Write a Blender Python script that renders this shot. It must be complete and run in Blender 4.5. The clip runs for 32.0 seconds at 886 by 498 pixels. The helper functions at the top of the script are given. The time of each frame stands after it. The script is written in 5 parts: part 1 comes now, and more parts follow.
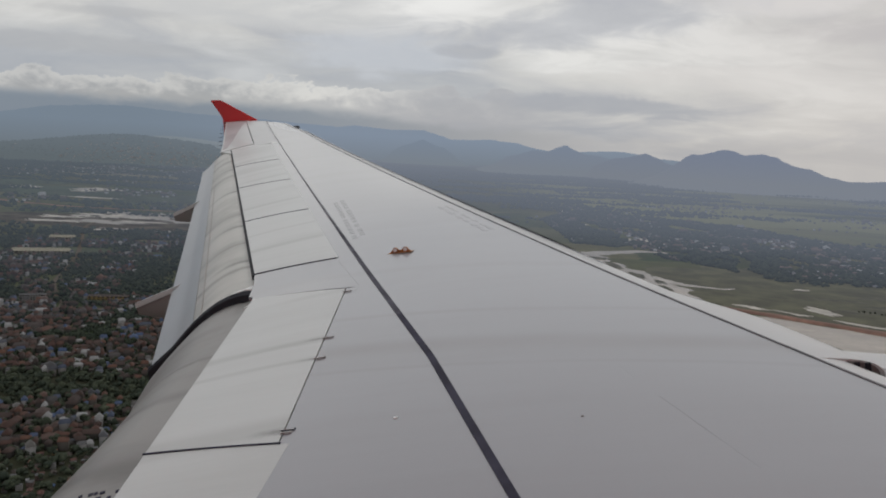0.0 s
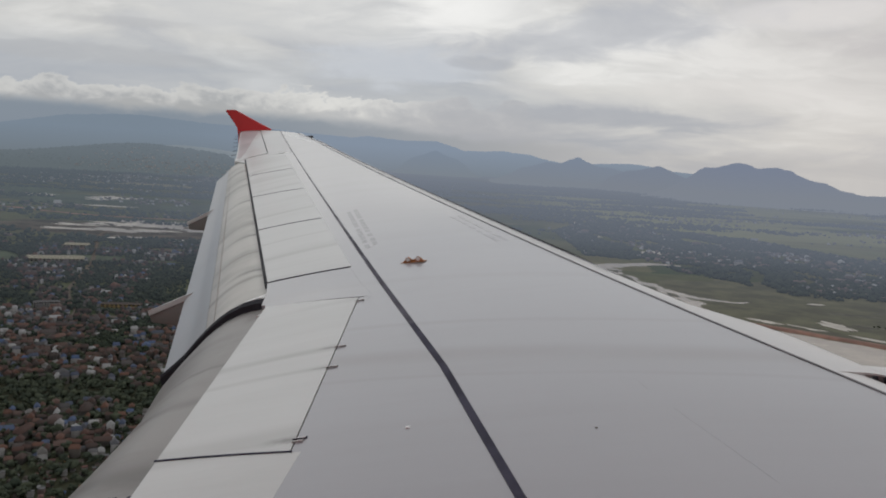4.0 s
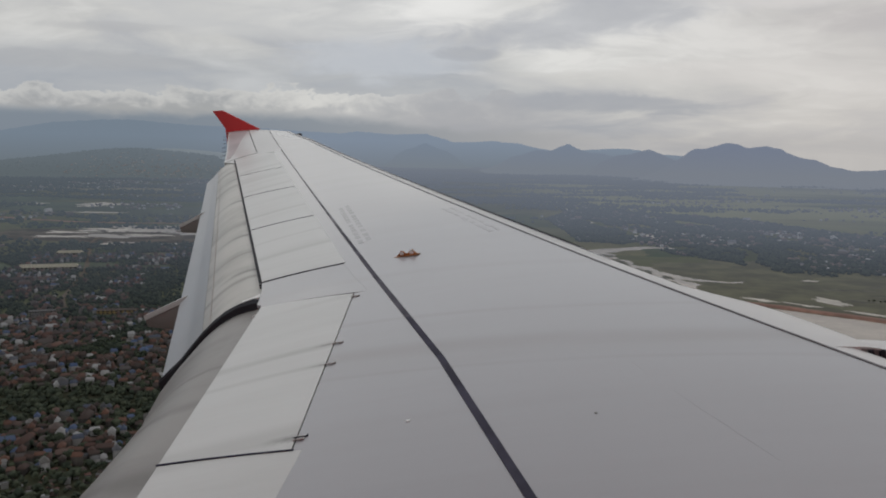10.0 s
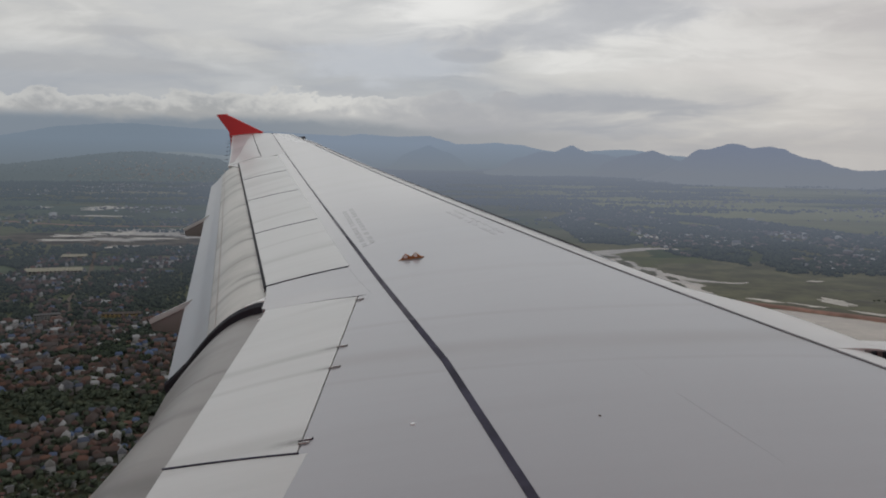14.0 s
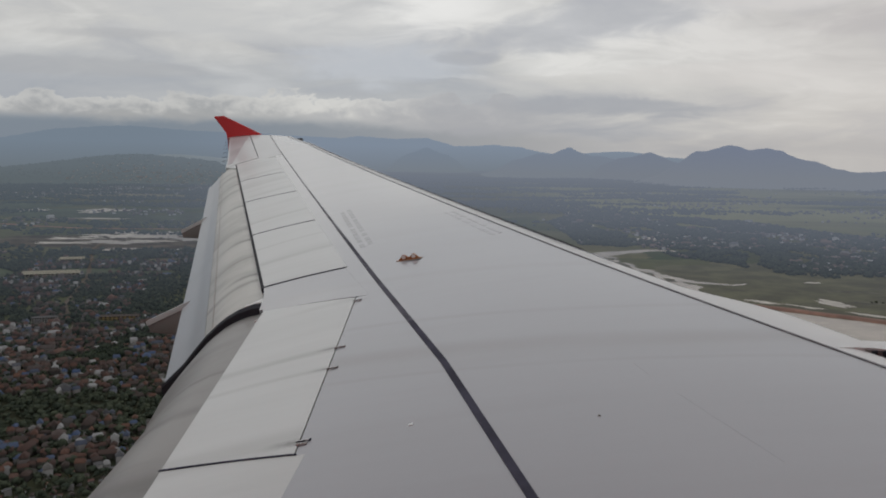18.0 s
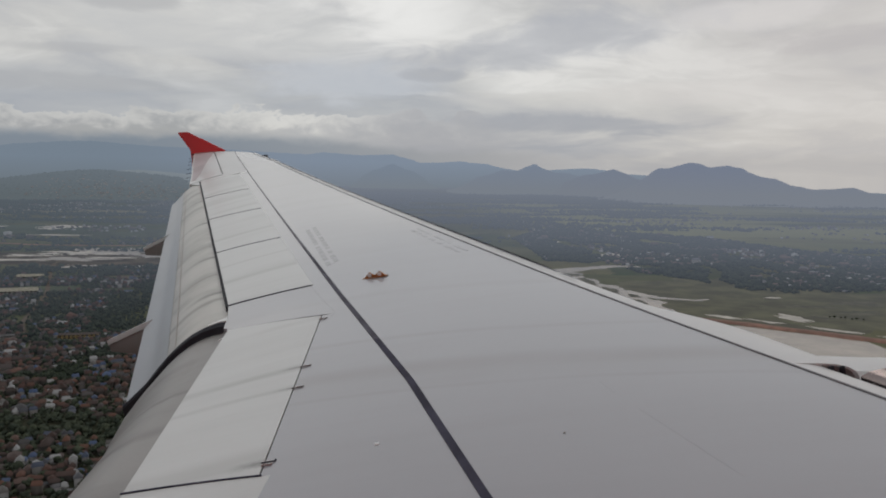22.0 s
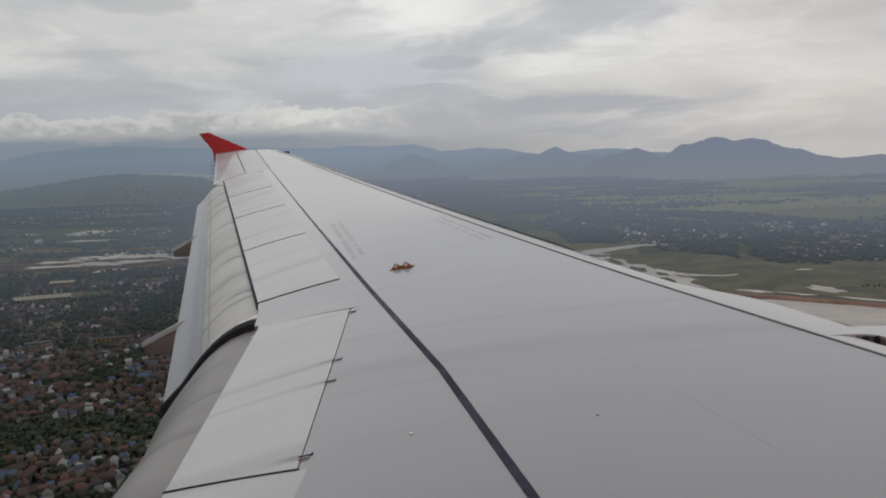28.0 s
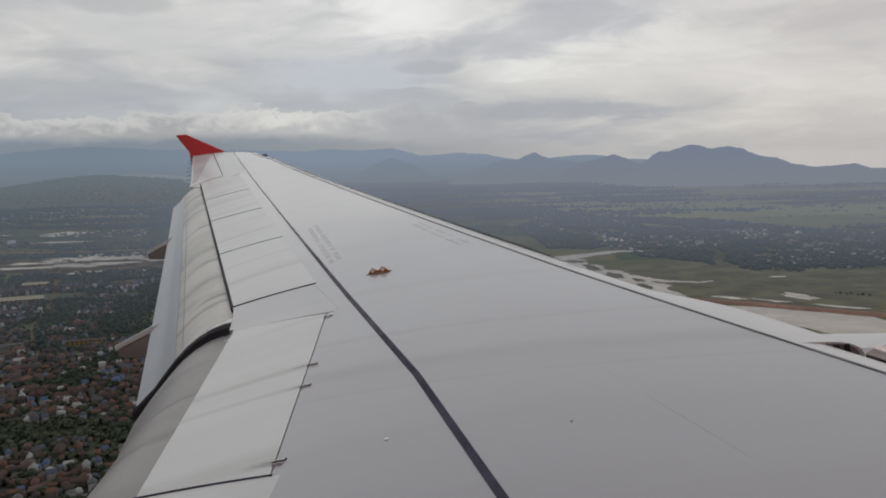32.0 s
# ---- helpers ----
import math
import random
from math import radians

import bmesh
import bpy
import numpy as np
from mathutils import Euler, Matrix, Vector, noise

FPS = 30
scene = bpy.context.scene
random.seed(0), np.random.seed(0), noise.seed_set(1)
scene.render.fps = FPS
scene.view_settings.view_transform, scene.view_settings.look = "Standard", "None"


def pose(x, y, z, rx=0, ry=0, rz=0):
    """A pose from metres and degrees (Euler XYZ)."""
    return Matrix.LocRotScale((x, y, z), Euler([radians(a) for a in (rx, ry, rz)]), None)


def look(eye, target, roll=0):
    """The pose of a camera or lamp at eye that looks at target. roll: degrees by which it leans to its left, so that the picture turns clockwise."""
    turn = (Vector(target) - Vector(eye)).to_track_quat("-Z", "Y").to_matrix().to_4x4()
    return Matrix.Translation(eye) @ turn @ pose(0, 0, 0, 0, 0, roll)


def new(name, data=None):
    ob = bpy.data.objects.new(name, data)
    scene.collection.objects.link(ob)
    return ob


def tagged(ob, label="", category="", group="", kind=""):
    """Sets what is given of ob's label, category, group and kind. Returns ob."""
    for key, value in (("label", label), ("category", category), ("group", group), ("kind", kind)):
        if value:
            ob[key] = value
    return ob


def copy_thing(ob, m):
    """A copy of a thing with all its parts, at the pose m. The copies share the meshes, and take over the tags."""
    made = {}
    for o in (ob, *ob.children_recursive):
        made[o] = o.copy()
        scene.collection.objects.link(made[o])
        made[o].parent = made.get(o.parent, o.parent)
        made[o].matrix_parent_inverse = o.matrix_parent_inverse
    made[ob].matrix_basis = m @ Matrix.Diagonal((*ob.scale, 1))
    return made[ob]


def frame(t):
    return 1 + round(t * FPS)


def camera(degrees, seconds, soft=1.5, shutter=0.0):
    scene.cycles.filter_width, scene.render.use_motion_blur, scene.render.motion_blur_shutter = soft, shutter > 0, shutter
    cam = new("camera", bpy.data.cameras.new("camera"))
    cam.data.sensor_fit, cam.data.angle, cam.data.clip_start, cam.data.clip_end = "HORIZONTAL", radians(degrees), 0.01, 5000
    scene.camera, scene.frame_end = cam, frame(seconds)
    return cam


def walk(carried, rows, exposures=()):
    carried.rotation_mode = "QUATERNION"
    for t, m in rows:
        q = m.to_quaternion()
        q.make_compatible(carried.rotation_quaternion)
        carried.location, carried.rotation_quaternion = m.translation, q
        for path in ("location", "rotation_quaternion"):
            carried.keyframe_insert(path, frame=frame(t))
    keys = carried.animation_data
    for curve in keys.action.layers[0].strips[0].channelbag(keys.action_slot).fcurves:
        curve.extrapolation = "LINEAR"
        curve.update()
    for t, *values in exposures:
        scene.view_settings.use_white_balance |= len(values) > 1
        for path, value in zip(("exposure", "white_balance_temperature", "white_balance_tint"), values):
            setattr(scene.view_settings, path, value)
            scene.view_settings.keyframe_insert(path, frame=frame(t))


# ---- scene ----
cam = camera(56.8, 32.0, soft=1.9)
PATH = [
    (0.0, (0.003, -0.002, 300.008), (0.111, 9.912, 298.704), 3.15),
    (0.5, (0.005, -0.011, 300.014), (0.241, 9.891, 298.642), 3.00),
    (1.0, (0.001, -0.005, 300.011), (0.054, 9.902, 298.651), 2.21),
    (1.5, (0.002, -0.010, 300.012), (-0.125, 9.898, 298.662), 2.34),
    (2.0, (0.003, 0.008, 300.003), (-0.222, 9.913, 298.645), 3.00),
    (2.5, (-0.004, 0.010, 300.000), (-0.182, 9.919, 298.669), 2.50),
    (3.0, (-0.004, 0.006, 300.001), (-0.144, 9.942, 298.874), 3.28),
    (3.5, (-0.003, 0.007, 300.000), (-0.051, 9.939, 298.841), 3.54),
    (5.5, (-0.003, 0.002, 300.003), (-0.047, 9.930, 298.808), 3.50),
    (6.0, (-0.003, 0.004, 300.006), (-0.067, 9.937, 298.849), 2.68),
    (6.5, (-0.000, -0.011, 300.010), (0.023, 9.913, 298.779), 2.80),
    (7.0, (-0.001, 0.006, 299.997), (0.032, 9.926, 298.734), 2.32),
    (7.5, (0.002, -0.001, 299.999), (-0.013, 9.921, 298.749), 2.18),
    (8.0, (-0.003, 0.004, 299.994), (-0.018, 9.925, 298.740), 2.03),
    (8.5, (0.005, 0.003, 300.001), (0.021, 9.922, 298.733), 1.42),
    (9.0, (0.002, 0.002, 300.005), (0.005, 9.923, 298.750), 1.22),
    (9.5, (-0.002, -0.001, 300.006), (0.055, 9.919, 298.748), 1.21),
    (10.0, (0.001, 0.008, 300.000), (0.032, 9.926, 298.729), 1.17),
    (10.5, (0.004, 0.001, 300.006), (0.053, 9.914, 298.691), 1.40),
    (11.0, (0.001, 0.008, 299.999), (0.068, 9.923, 298.702), 1.81),
    (11.5, (0.003, 0.008, 299.998), (0.047, 9.927, 298.726), 1.62),
    (12.0, (0.002, -0.001, 300.005), (0.035, 9.914, 298.703), 1.71),
    (12.5, (-0.001, 0.011, 299.997), (0.002, 9.928, 298.709), 1.24),
    (13.0, (-0.001, 0.004, 300.000), (-0.019, 9.922, 298.719), 0.60),
    (13.5, (0.002, -0.004, 300.007), (-0.009, 9.916, 298.747), 0.93),
    (15.5, (0.001, 0.005, 300.003), (-0.046, 9.928, 298.770), 0.50),
    (16.0, (0.001, 0.001, 300.001), (-0.037, 9.936, 298.858), 0.82),
    (16.5, (0.003, -0.004, 300.005), (-0.015, 9.935, 298.905), 0.53),
    (17.0, (-0.000, -0.000, 300.000), (0.000, 9.936, 298.868), 0.86),
    (17.5, (0.000, -0.002, 300.005), (0.011, 9.925, 298.800), 0.94),
    (18.0, (0.001, 0.010, 299.997), (0.009, 9.935, 298.774), 0.80),
    (18.5, (0.001, 0.008, 299.997), (-0.003, 9.939, 298.819), 0.60),
    (19.0, (-0.000, -0.008, 300.006), (0.026, 9.921, 298.817), 0.48),
    (19.5, (0.004, -0.004, 300.006), (0.113, 9.934, 298.896), 0.31),
    (20.0, (0.003, -0.006, 300.005), (0.284, 9.936, 298.969), -0.81),
    (20.5, (0.003, -0.019, 300.009), (0.344, 9.927, 299.036), -0.10),
    (21.0, (0.007, -0.040, 300.019), (0.629, 9.883, 298.951), 0.29),
    (21.5, (-0.002, -0.031, 300.014), (0.530, 9.894, 298.907), 0.82),
    (22.0, (-0.000, -0.003, 300.007), (0.422, 9.936, 298.988), 0.97),
    (22.5, (0.002, -0.012, 300.010), (0.396, 9.932, 299.030), 1.46),
    (23.0, (0.004, -0.026, 300.020), (0.287, 9.928, 299.101), 1.66),
    (23.5, (0.001, -0.017, 300.015), (0.278, 9.942, 299.157), 1.16),
    (24.0, (-0.004, -0.030, 300.020), (0.358, 9.925, 299.153), 0.87),
    (24.5, (0.000, -0.028, 300.018), (0.453, 9.921, 299.116), 0.96),
    (25.0, (0.004, -0.022, 300.011), (0.453, 9.922, 299.049), 0.02),
    (25.5, (0.000, -0.031, 300.022), (0.425, 9.905, 298.975), -1.31),
    (26.0, (0.004, -0.020, 300.017), (0.362, 9.909, 298.884), -1.98),
    (26.5, (-0.000, -0.009, 300.013), (0.310, 9.919, 298.854), -1.85),
    (28.5, (0.000, -0.010, 300.011), (0.091, 9.921, 298.841), -2.06),
    (29.0, (0.005, -0.008, 300.008), (0.109, 9.921, 298.823), -1.98),
    (29.5, (-0.002, 0.013, 299.999), (0.140, 9.940, 298.799), -1.72),
    (30.0, (-0.001, 0.001, 300.006), (0.092, 9.930, 298.822), -2.07),
    (30.5, (0.002, -0.009, 300.009), (0.174, 9.921, 298.846), -1.77),
    (31.0, (0.004, -0.006, 300.007), (0.203, 9.928, 298.878), -2.15),
    (31.5, (0.000, -0.000, 300.007), (0.256, 9.934, 298.892), -2.33),
    (32.0, (0.007, -0.009, 300.014), (0.389, 9.921, 298.897), -1.33),
]
# the aircraft and the camera in it bank a little together over the land
TRIM = Matrix.Translation((0, 0, 300)) @ Matrix.Rotation(radians(0.42), 4, "X") @ Matrix.Translation((0, 0, -300))
walk(cam, [(t, TRIM @ look(eye, target, roll)) for t, eye, target, roll in PATH],
     [(0.0, 0.0), (3.0, 0.08), (6.0, 0.01), (9.0, -0.04), (11.0, -0.08), (12.5, -0.08), (16.0, -0.02), (17.5, -0.08), (20.0, -0.03), (22.0, -0.06), (24.0, -0.01), (26.0, -0.03), (29.0, 0.0), (32.0, 0.0)])

# ---------------------------------------------------------------- sky and sun
EYE_Z = 300.0                       # height of the flight over the plain


class Tree:
    """Small helper to wire shader nodes."""

    def __init__(self, tree, clear=True):
        self.t = tree
        if clear:
            tree.nodes.clear()

    def n(self, kind, ins=None, **props):
        node = self.t.nodes.new(kind)
        for k, v in props.items():
            setattr(node, k, v)
        for k, v in (ins or {}).items():
            if isinstance(v, bpy.types.NodeSocket):
                self.t.links.new(v, node.inputs[k])
            else:
                node.inputs[k].default_value = v
        return node

    def math(self, op, a, b=0.0, c=0.0, clamp=False):
        return self.n("ShaderNodeMath", {0: a, 1: b, 2: c}, operation=op, use_clamp=clamp).outputs[0]

    def step(self, x, lo, hi):
        return self.n("ShaderNodeMapRange", {0: x, 1: lo, 2: hi, 3: 0.0, 4: 1.0}, interpolation_type="SMOOTHSTEP").outputs[0]

    def mix(self, f, a, b, mode="MIX"):
        m = self.n("ShaderNodeMix", data_type="RGBA", blend_type=mode)
        for i, v in ((0, f), (6, a), (7, b)):
            if isinstance(v, bpy.types.NodeSocket):
                self.t.links.new(v, m.inputs[i])
            else:
                m.inputs[i].default_value = v if i == 0 else (*v, 1.0)[:4]
        return m.outputs[2]

    def noise(self, vec, scale, detail=4.0, rough=0.55, dist=0.0):
        return self.n("ShaderNodeTexNoise", {"Vector": vec, "Scale": scale, "Detail": detail, "Roughness": rough, "Distortion": dist}).outputs[0]

    def ramp(self, f, stops):
        r = self.n("ShaderNodeValToRGB", {0: f})
        e = r.color_ramp.elements
        while len(e) < len(stops):
            e.new(0.5)
        for el, (p, c) in zip(e, stops):
            el.position, el.color = p, (*c, 1.0)
        return r.outputs[0]

    def scaled(self, vec, s):
        return self.n("ShaderNodeVectorMath", {0: vec, 1: s}, operation="MULTIPLY").outputs[0]


def build_sky():
    world = bpy.data.worlds.new("overcast_sky")
    scene.world = world
    world.use_nodes = True
    t = Tree(world.node_tree)
    d = t.n("ShaderNodeTexCoord").outputs["Generated"]
    s = t.n("ShaderNodeSeparateXYZ", {0: d})
    x, y, z = s.outputs
    el = t.math("MULTIPLY", t.math("ARCSINE", z), 57.3)
    az = t.math("MULTIPLY", t.math("ARCTAN2", x, y), 57.3)
    # high cloud deck, drawn out towards the horizon
    deck = t.math("ADD", t.math("MAXIMUM", z, 0.0), 0.17)
    uv = t.n("ShaderNodeCombineXYZ", {0: t.math("DIVIDE", x, deck), 1: t.math("DIVIDE", y, deck), 2: 3.7}).outputs[0]
    warp = t.n("ShaderNodeTexNoise", {"Vector": uv, "Scale": 0.9, "Detail": 3.0}).outputs["Color"]
    uw = t.n("ShaderNodeVectorMath", {0: uv, 1: t.scaled(warp, (0.9, 0.9, 0.0))}, operation="ADD").outputs[0]
    big = t.noise(t.scaled(uw, (1.0, 0.8, 1.0)), 0.80, 2.0, 0.5, 0.3)
    mid = t.noise(t.scaled(uw, (1.0, 0.95, 1.0)), 2.3, 6.0, 0.55, 0.4)
    fine = t.noise(t.scaled(uw, (1.0, 1.3, 1.0)), 6.0, 7.0, 0.6, 0.3)
    f = t.math("ADD", t.math("MULTIPLY", big, 0.58), t.math("ADD", t.math("MULTIPLY", mid, 0.32), t.math("MULTIPLY", fine, 0.10)))
    deck_col = t.ramp(f, [(0.36, (0.385, 0.405, 0.445)), (0.44, (0.485, 0.49, 0.505)), (0.51, (0.60, 0.595, 0.58)), (0.61, (0.79, 0.78, 0.755))])
    pale = t.math("MULTIPLY", t.step(el, 2.2, 3.2), t.math("SUBTRACT", 1.0, t.step(el, 4.6, 7.2)))
    pale = t.math("MULTIPLY", pale, t.math("SUBTRACT", 1.0, t.step(az, -2.0, 10.0)))
    deck_col = t.mix(t.math("MULTIPLY", pale, 0.6), deck_col, (0.40, 0.425, 0.465))
    # thinner cloud lets more light through
    far_off = t.math("ADD", t.math("POWER", t.math("MULTIPLY", t.math("ADD", az, 4.5), 0.085), 2.0), t.math("POWER", t.math("MULTIPLY", t.math("SUBTRACT", el, 10.5), 0.24), 2.0))
    thin = t.math("SUBTRACT", 1.0, t.step(far_off, 0.0, 1.0))
    deck_col = t.mix(t.math("MULTIPLY", t.math("MULTIPLY", thin, t.step(mid, 0.25, 0.6)), 0.8), deck_col, (0.92, 0.91, 0.885))
    warm = t.step(az, 4.0, 33.0)
    deck_col = t.mix(t.math("MULTIPLY", warm, 0.6), deck_col, (0.645, 0.60, 0.57))
    # cloud bank standing over the hills
    edge = t.n("ShaderNodeCombineXYZ", {0: t.math("MULTIPLY", az, 0.34), 1: t.math("MULTIPLY", el, 0.62), 2: 1.3}).outputs[0]
    lump = t.noise(edge, 1.25, 9.0, 0.56, 0.25)
    slow = t.noise(t.scaled(edge, (0.25, 0.2, 1.0)), 1.0, 2.0, 0.5)
    top = t.math("ADD", 1.22, t.math("ADD", t.math("MULTIPLY", lump, 3.0), t.math("MULTIPLY", slow, 2.0)))
    top = t.math("SUBTRACT", top, t.math("MULTIPLY", t.step(az, 4.0, 22.0), 1.7))
    top = t.math("ADD", top, t.math("SUBTRACT", t.math("MULTIPLY", t.step(az, -24.0, -8.0), 0.75), 0.40))
    depth = t.math("SUBTRACT", top, el)
    bank = t.math("MULTIPLY", t.step(depth, -0.05, 0.14), t.math("SUBTRACT", 1.0, t.math("MULTIPLY", t.step(az, 3.0, 12.0), 0.85)))
    body = t.math("ADD", t.math("MULTIPLY", depth, 0.21), t.math("MULTIPLY", t.math("SUBTRACT", lump, 0.5), 0.55))
    bank_col = t.ramp(body, [(0.0, (0.74, 0.73, 0.70)), (0.11, (0.645, 0.638, 0.62)), (0.25, (0.50, 0.502, 0.508)), (0.42, (0.42, 0.43, 0.45)), (0.7, (0.36, 0.382, 0.42))])
    dusk = t.math("MULTIPLY", t.step(az, -9.0, 2.0), 0.8)
    heavy = t.math("MULTIPLY", t.math("SUBTRACT", 1.0, t.step(az, -16.0, -6.0)), t.math("ADD", 0.36, t.math("MULTIPLY", t.step(body, 0.08, 0.32), 0.54)))
    bank_col = t.mix(heavy, bank_col, (0.335, 0.345, 0.358))
    bank_col = t.mix(dusk, bank_col, (0.385, 0.39, 0.42))
    bank_col = t.mix(t.math("MULTIPLY", warm, 0.5), bank_col, (0.47, 0.46, 0.465))
    col = t.mix(t.math("MULTIPLY", bank, 0.85), deck_col, bank_col)
    # mist near the horizon
    mist = t.mix(t.step(az, -20.0, 22.0), (0.196, 0.240, 0.298), (0.47, 0.458, 0.452))
    veil = t.math("ADD", t.math("MULTIPLY", lump, 1.4), t.math("MULTIPLY", t.step(az, -10.0, 4.0), 0.7))
    low = t.math("SUBTRACT", 1.0, t.step(t.math("ADD", el, veil), 2.3, 3.15))
    low = t.math("MULTIPLY", low, t.math("SUBTRACT", 0.92, t.math("MULTIPLY", t.step(az, 3.0, 14.0), 0.5)))
    col = t.mix(low, col, mist)
    # single clouds: azimuth, height, half width, half height, lean, colour, strength
    for a0, e0, ra, re, lean, c, k in (
            (-13.0, 8.9, 12.0, 2.2, 0.0, (0.67, 0.665, 0.645), 0.55), (-4.5, 5.9, 8.5, 1.7, 0.02, (0.60, 0.625, 0.665), 0.6), (-17.9, 10.6, 4.0, 0.8, 0.0, (0.46, 0.46, 0.465), 0.6),
            (10.5, 8.9, 11.0, 2.1, 0.13, (0.435, 0.45, 0.495), 0.55), (1.6, 6.5, 2.6, 0.55, -0.03, (0.40, 0.41, 0.44), 0.6),
            (-23.0, 5.2, 9.0, 0.65, 0.02, (0.43, 0.435, 0.45), 0.55), (-22.0, 7.3, 5.0, 0.35, 0.03, (0.47, 0.47, 0.475), 0.5),
            (22.0, 10.2, 7.0, 1.1, 0.03, (0.84, 0.80, 0.77), 0.4), (19.0, 5.4, 9.0, 0.9, 0.0, (0.70, 0.67, 0.645), 0.5),
            (10.0, 3.3, 10.0, 0.75, -0.04, (0.37, 0.385, 0.425), 0.65), (8.0, 5.0, 9.0, 0.8, 0.0, (0.68, 0.665, 0.64), 0.45),
            (27.0, 8.6, 6.0, 0.9, 0.05, (0.50, 0.47, 0.47), 0.5)):
        da = t.math("MULTIPLY", t.math("SUBTRACT", az, a0), 1.0 / ra)
        de = t.math("SUBTRACT", t.math("SUBTRACT", el, e0), t.math("MULTIPLY", t.math("SUBTRACT", az, a0), lean))
        de = t.math("MULTIPLY", de, 1.0 / re)
        q = t.math("ADD", t.math("MULTIPLY", da, da), t.math("MULTIPLY", de, de))
        q = t.math("ADD", q, t.math("MULTIPLY", t.math("SUBTRACT", mid, 0.5), 2.6))
        q = t.math("ADD", q, t.math("MULTIPLY", t.math("SUBTRACT", lump, 0.5), 1.2))
        col = t.mix(t.math("MULTIPLY", t.math("SUBTRACT", 1.0, t.step(q, 0.05, 1.1)), k), col, c)
    # above the view: a brighter belt added to light the outer wing, dimmer overhead
    col = t.mix(t.step(el, 12.0, 22.0), col, (0.67, 0.68, 0.69))
    col = t.mix(t.step(el, 22.0, 62.0), col, (0.44, 0.448, 0.465))
    sky = t.n("ShaderNodeTexSky", sky_type="NISHITA", sun_disc=False, sun_elevation=radians(66), sun_rotation=radians(14)).outputs[0]
    sky = t.scaled(sky, (0.08, 0.08, 0.08))
    col = t.mix(0.06, col, sky)
    bg = t.n("ShaderNodeBackground", {0: col, 1: 1.0})
    t.t.links.new(bg.outputs[0], t.n("ShaderNodeOutputWorld").inputs[0])


build_sky()
sun_data = bpy.data.lights.new("sun", "SUN")
sun_data.energy, sun_data.angle, sun_data.color = 0.5, radians(35), (1.0, 0.97, 0.93)
sun = new("sun", sun_data)
sun.matrix_world = look((0, 0, 0), (-0.10, -0.40, -0.91))


# ---------------------------------------------------------------- materials
def material(name, build, rough=0.5, **values):
    m = bpy.data.materials.new(name)
    m.use_nodes = True
    t = Tree(m.node_tree)
    p = t.n("ShaderNodeBsdfPrincipled")
    p.inputs["Roughness"].default_value = rough
    for k, v in values.items():
        p.inputs[k.replace("_", " ")].default_value = v
    out = t.n("ShaderNodeOutputMaterial")
    t.t.links.new(p.outputs[0], out.inputs[0])
    made = build(t)
    col, bump = made if isinstance(made, tuple) and isinstance(made[0], bpy.types.NodeSocket) else (made, None)
    if isinstance(col, bpy.types.NodeSocket):
        t.t.links.new(col, p.inputs["Base Color"])
    else:
        p.inputs["Base Color"].default_value = (*col, 1.0)
    if bump is not None:
        b = t.n("ShaderNodeBump", {"Height": bump[0], "Strength": bump[1], "Distance": bump[2]})
        t.t.links.new(b.outputs[0], p.inputs["Normal"])
    return m


def paint(name, base, dirt, amount, rough, streak=(0.35, 7.0, 1.0), scale=1.6, coat=0.0, bands=(), slope=-0.05, wander=0.22, soot=(), coat_rough=0.12):
    """Aircraft paint with grime drawn along the airflow."""
    def build(t):
        o = t.n("ShaderNodeTexCoord").outputs["Object"]
        a = t.noise(t.scaled(o, streak), scale, 5.0, 0.6)
        b = t.noise(o, 0.7, 3.0, 0.5)
        c = t.noise(o, 55.0, 2.0, 0.6)
        f = t.math("MULTIPLY", t.step(t.math("ADD", t.math("MULTIPLY", a, 0.7), t.math("MULTIPLY", b, 0.3)), 0.42, 0.72), amount)
        col = t.mix(f, base, dirt)
        col = t.mix(t.math("MULTIPLY", t.step(c, 0.62, 0.75), 0.05), col, dirt)
        sep = t.n("ShaderNodeSeparateXYZ", {0: o}).outputs
        for y, half, deep in bands:      # grime trails left along the airflow
            yy = t.math("ADD", sep[1], t.math("ADD", t.math("MULTIPLY", sep[0], slope), t.math("MULTIPLY", a, wander)))
            g = t.math("SUBTRACT", 1.0, t.step(t.math("ABSOLUTE", t.math("SUBTRACT", yy, y)), 0.0, half))
            col = t.mix(t.math("MULTIPLY", g, t.math("MULTIPLY", t.step(b, 0.25, 0.6), deep)), col, dirt)
        for x0, y0, half, reach in soot:      # short smears aft of the hinges
            dy = t.math("ABSOLUTE", t.math("ADD", t.math("SUBTRACT", sep[1], y0), t.math("MULTIPLY", t.math("SUBTRACT", c, 0.5), 0.04)))
            dx = t.math("SUBTRACT", x0, sep[0])
            g = t.math("MULTIPLY", t.math("SUBTRACT", 1.0, t.step(dy, 0.0, half)), t.math("SUBTRACT", 1.0, t.step(dx, 0.0, reach)))
            col = t.mix(t.math("MULTIPLY", g, 0.8), col, (0.10, 0.10, 0.085))
        wave = t.math("ADD", b, t.math("MULTIPLY", t.noise(o, 3.2, 2.0, 0.5), 0.25))
        return col, (wave, 0.10, 0.05)
    return material(name, build, rough, Coat_Weight=coat, Coat_Roughness=coat_rough)


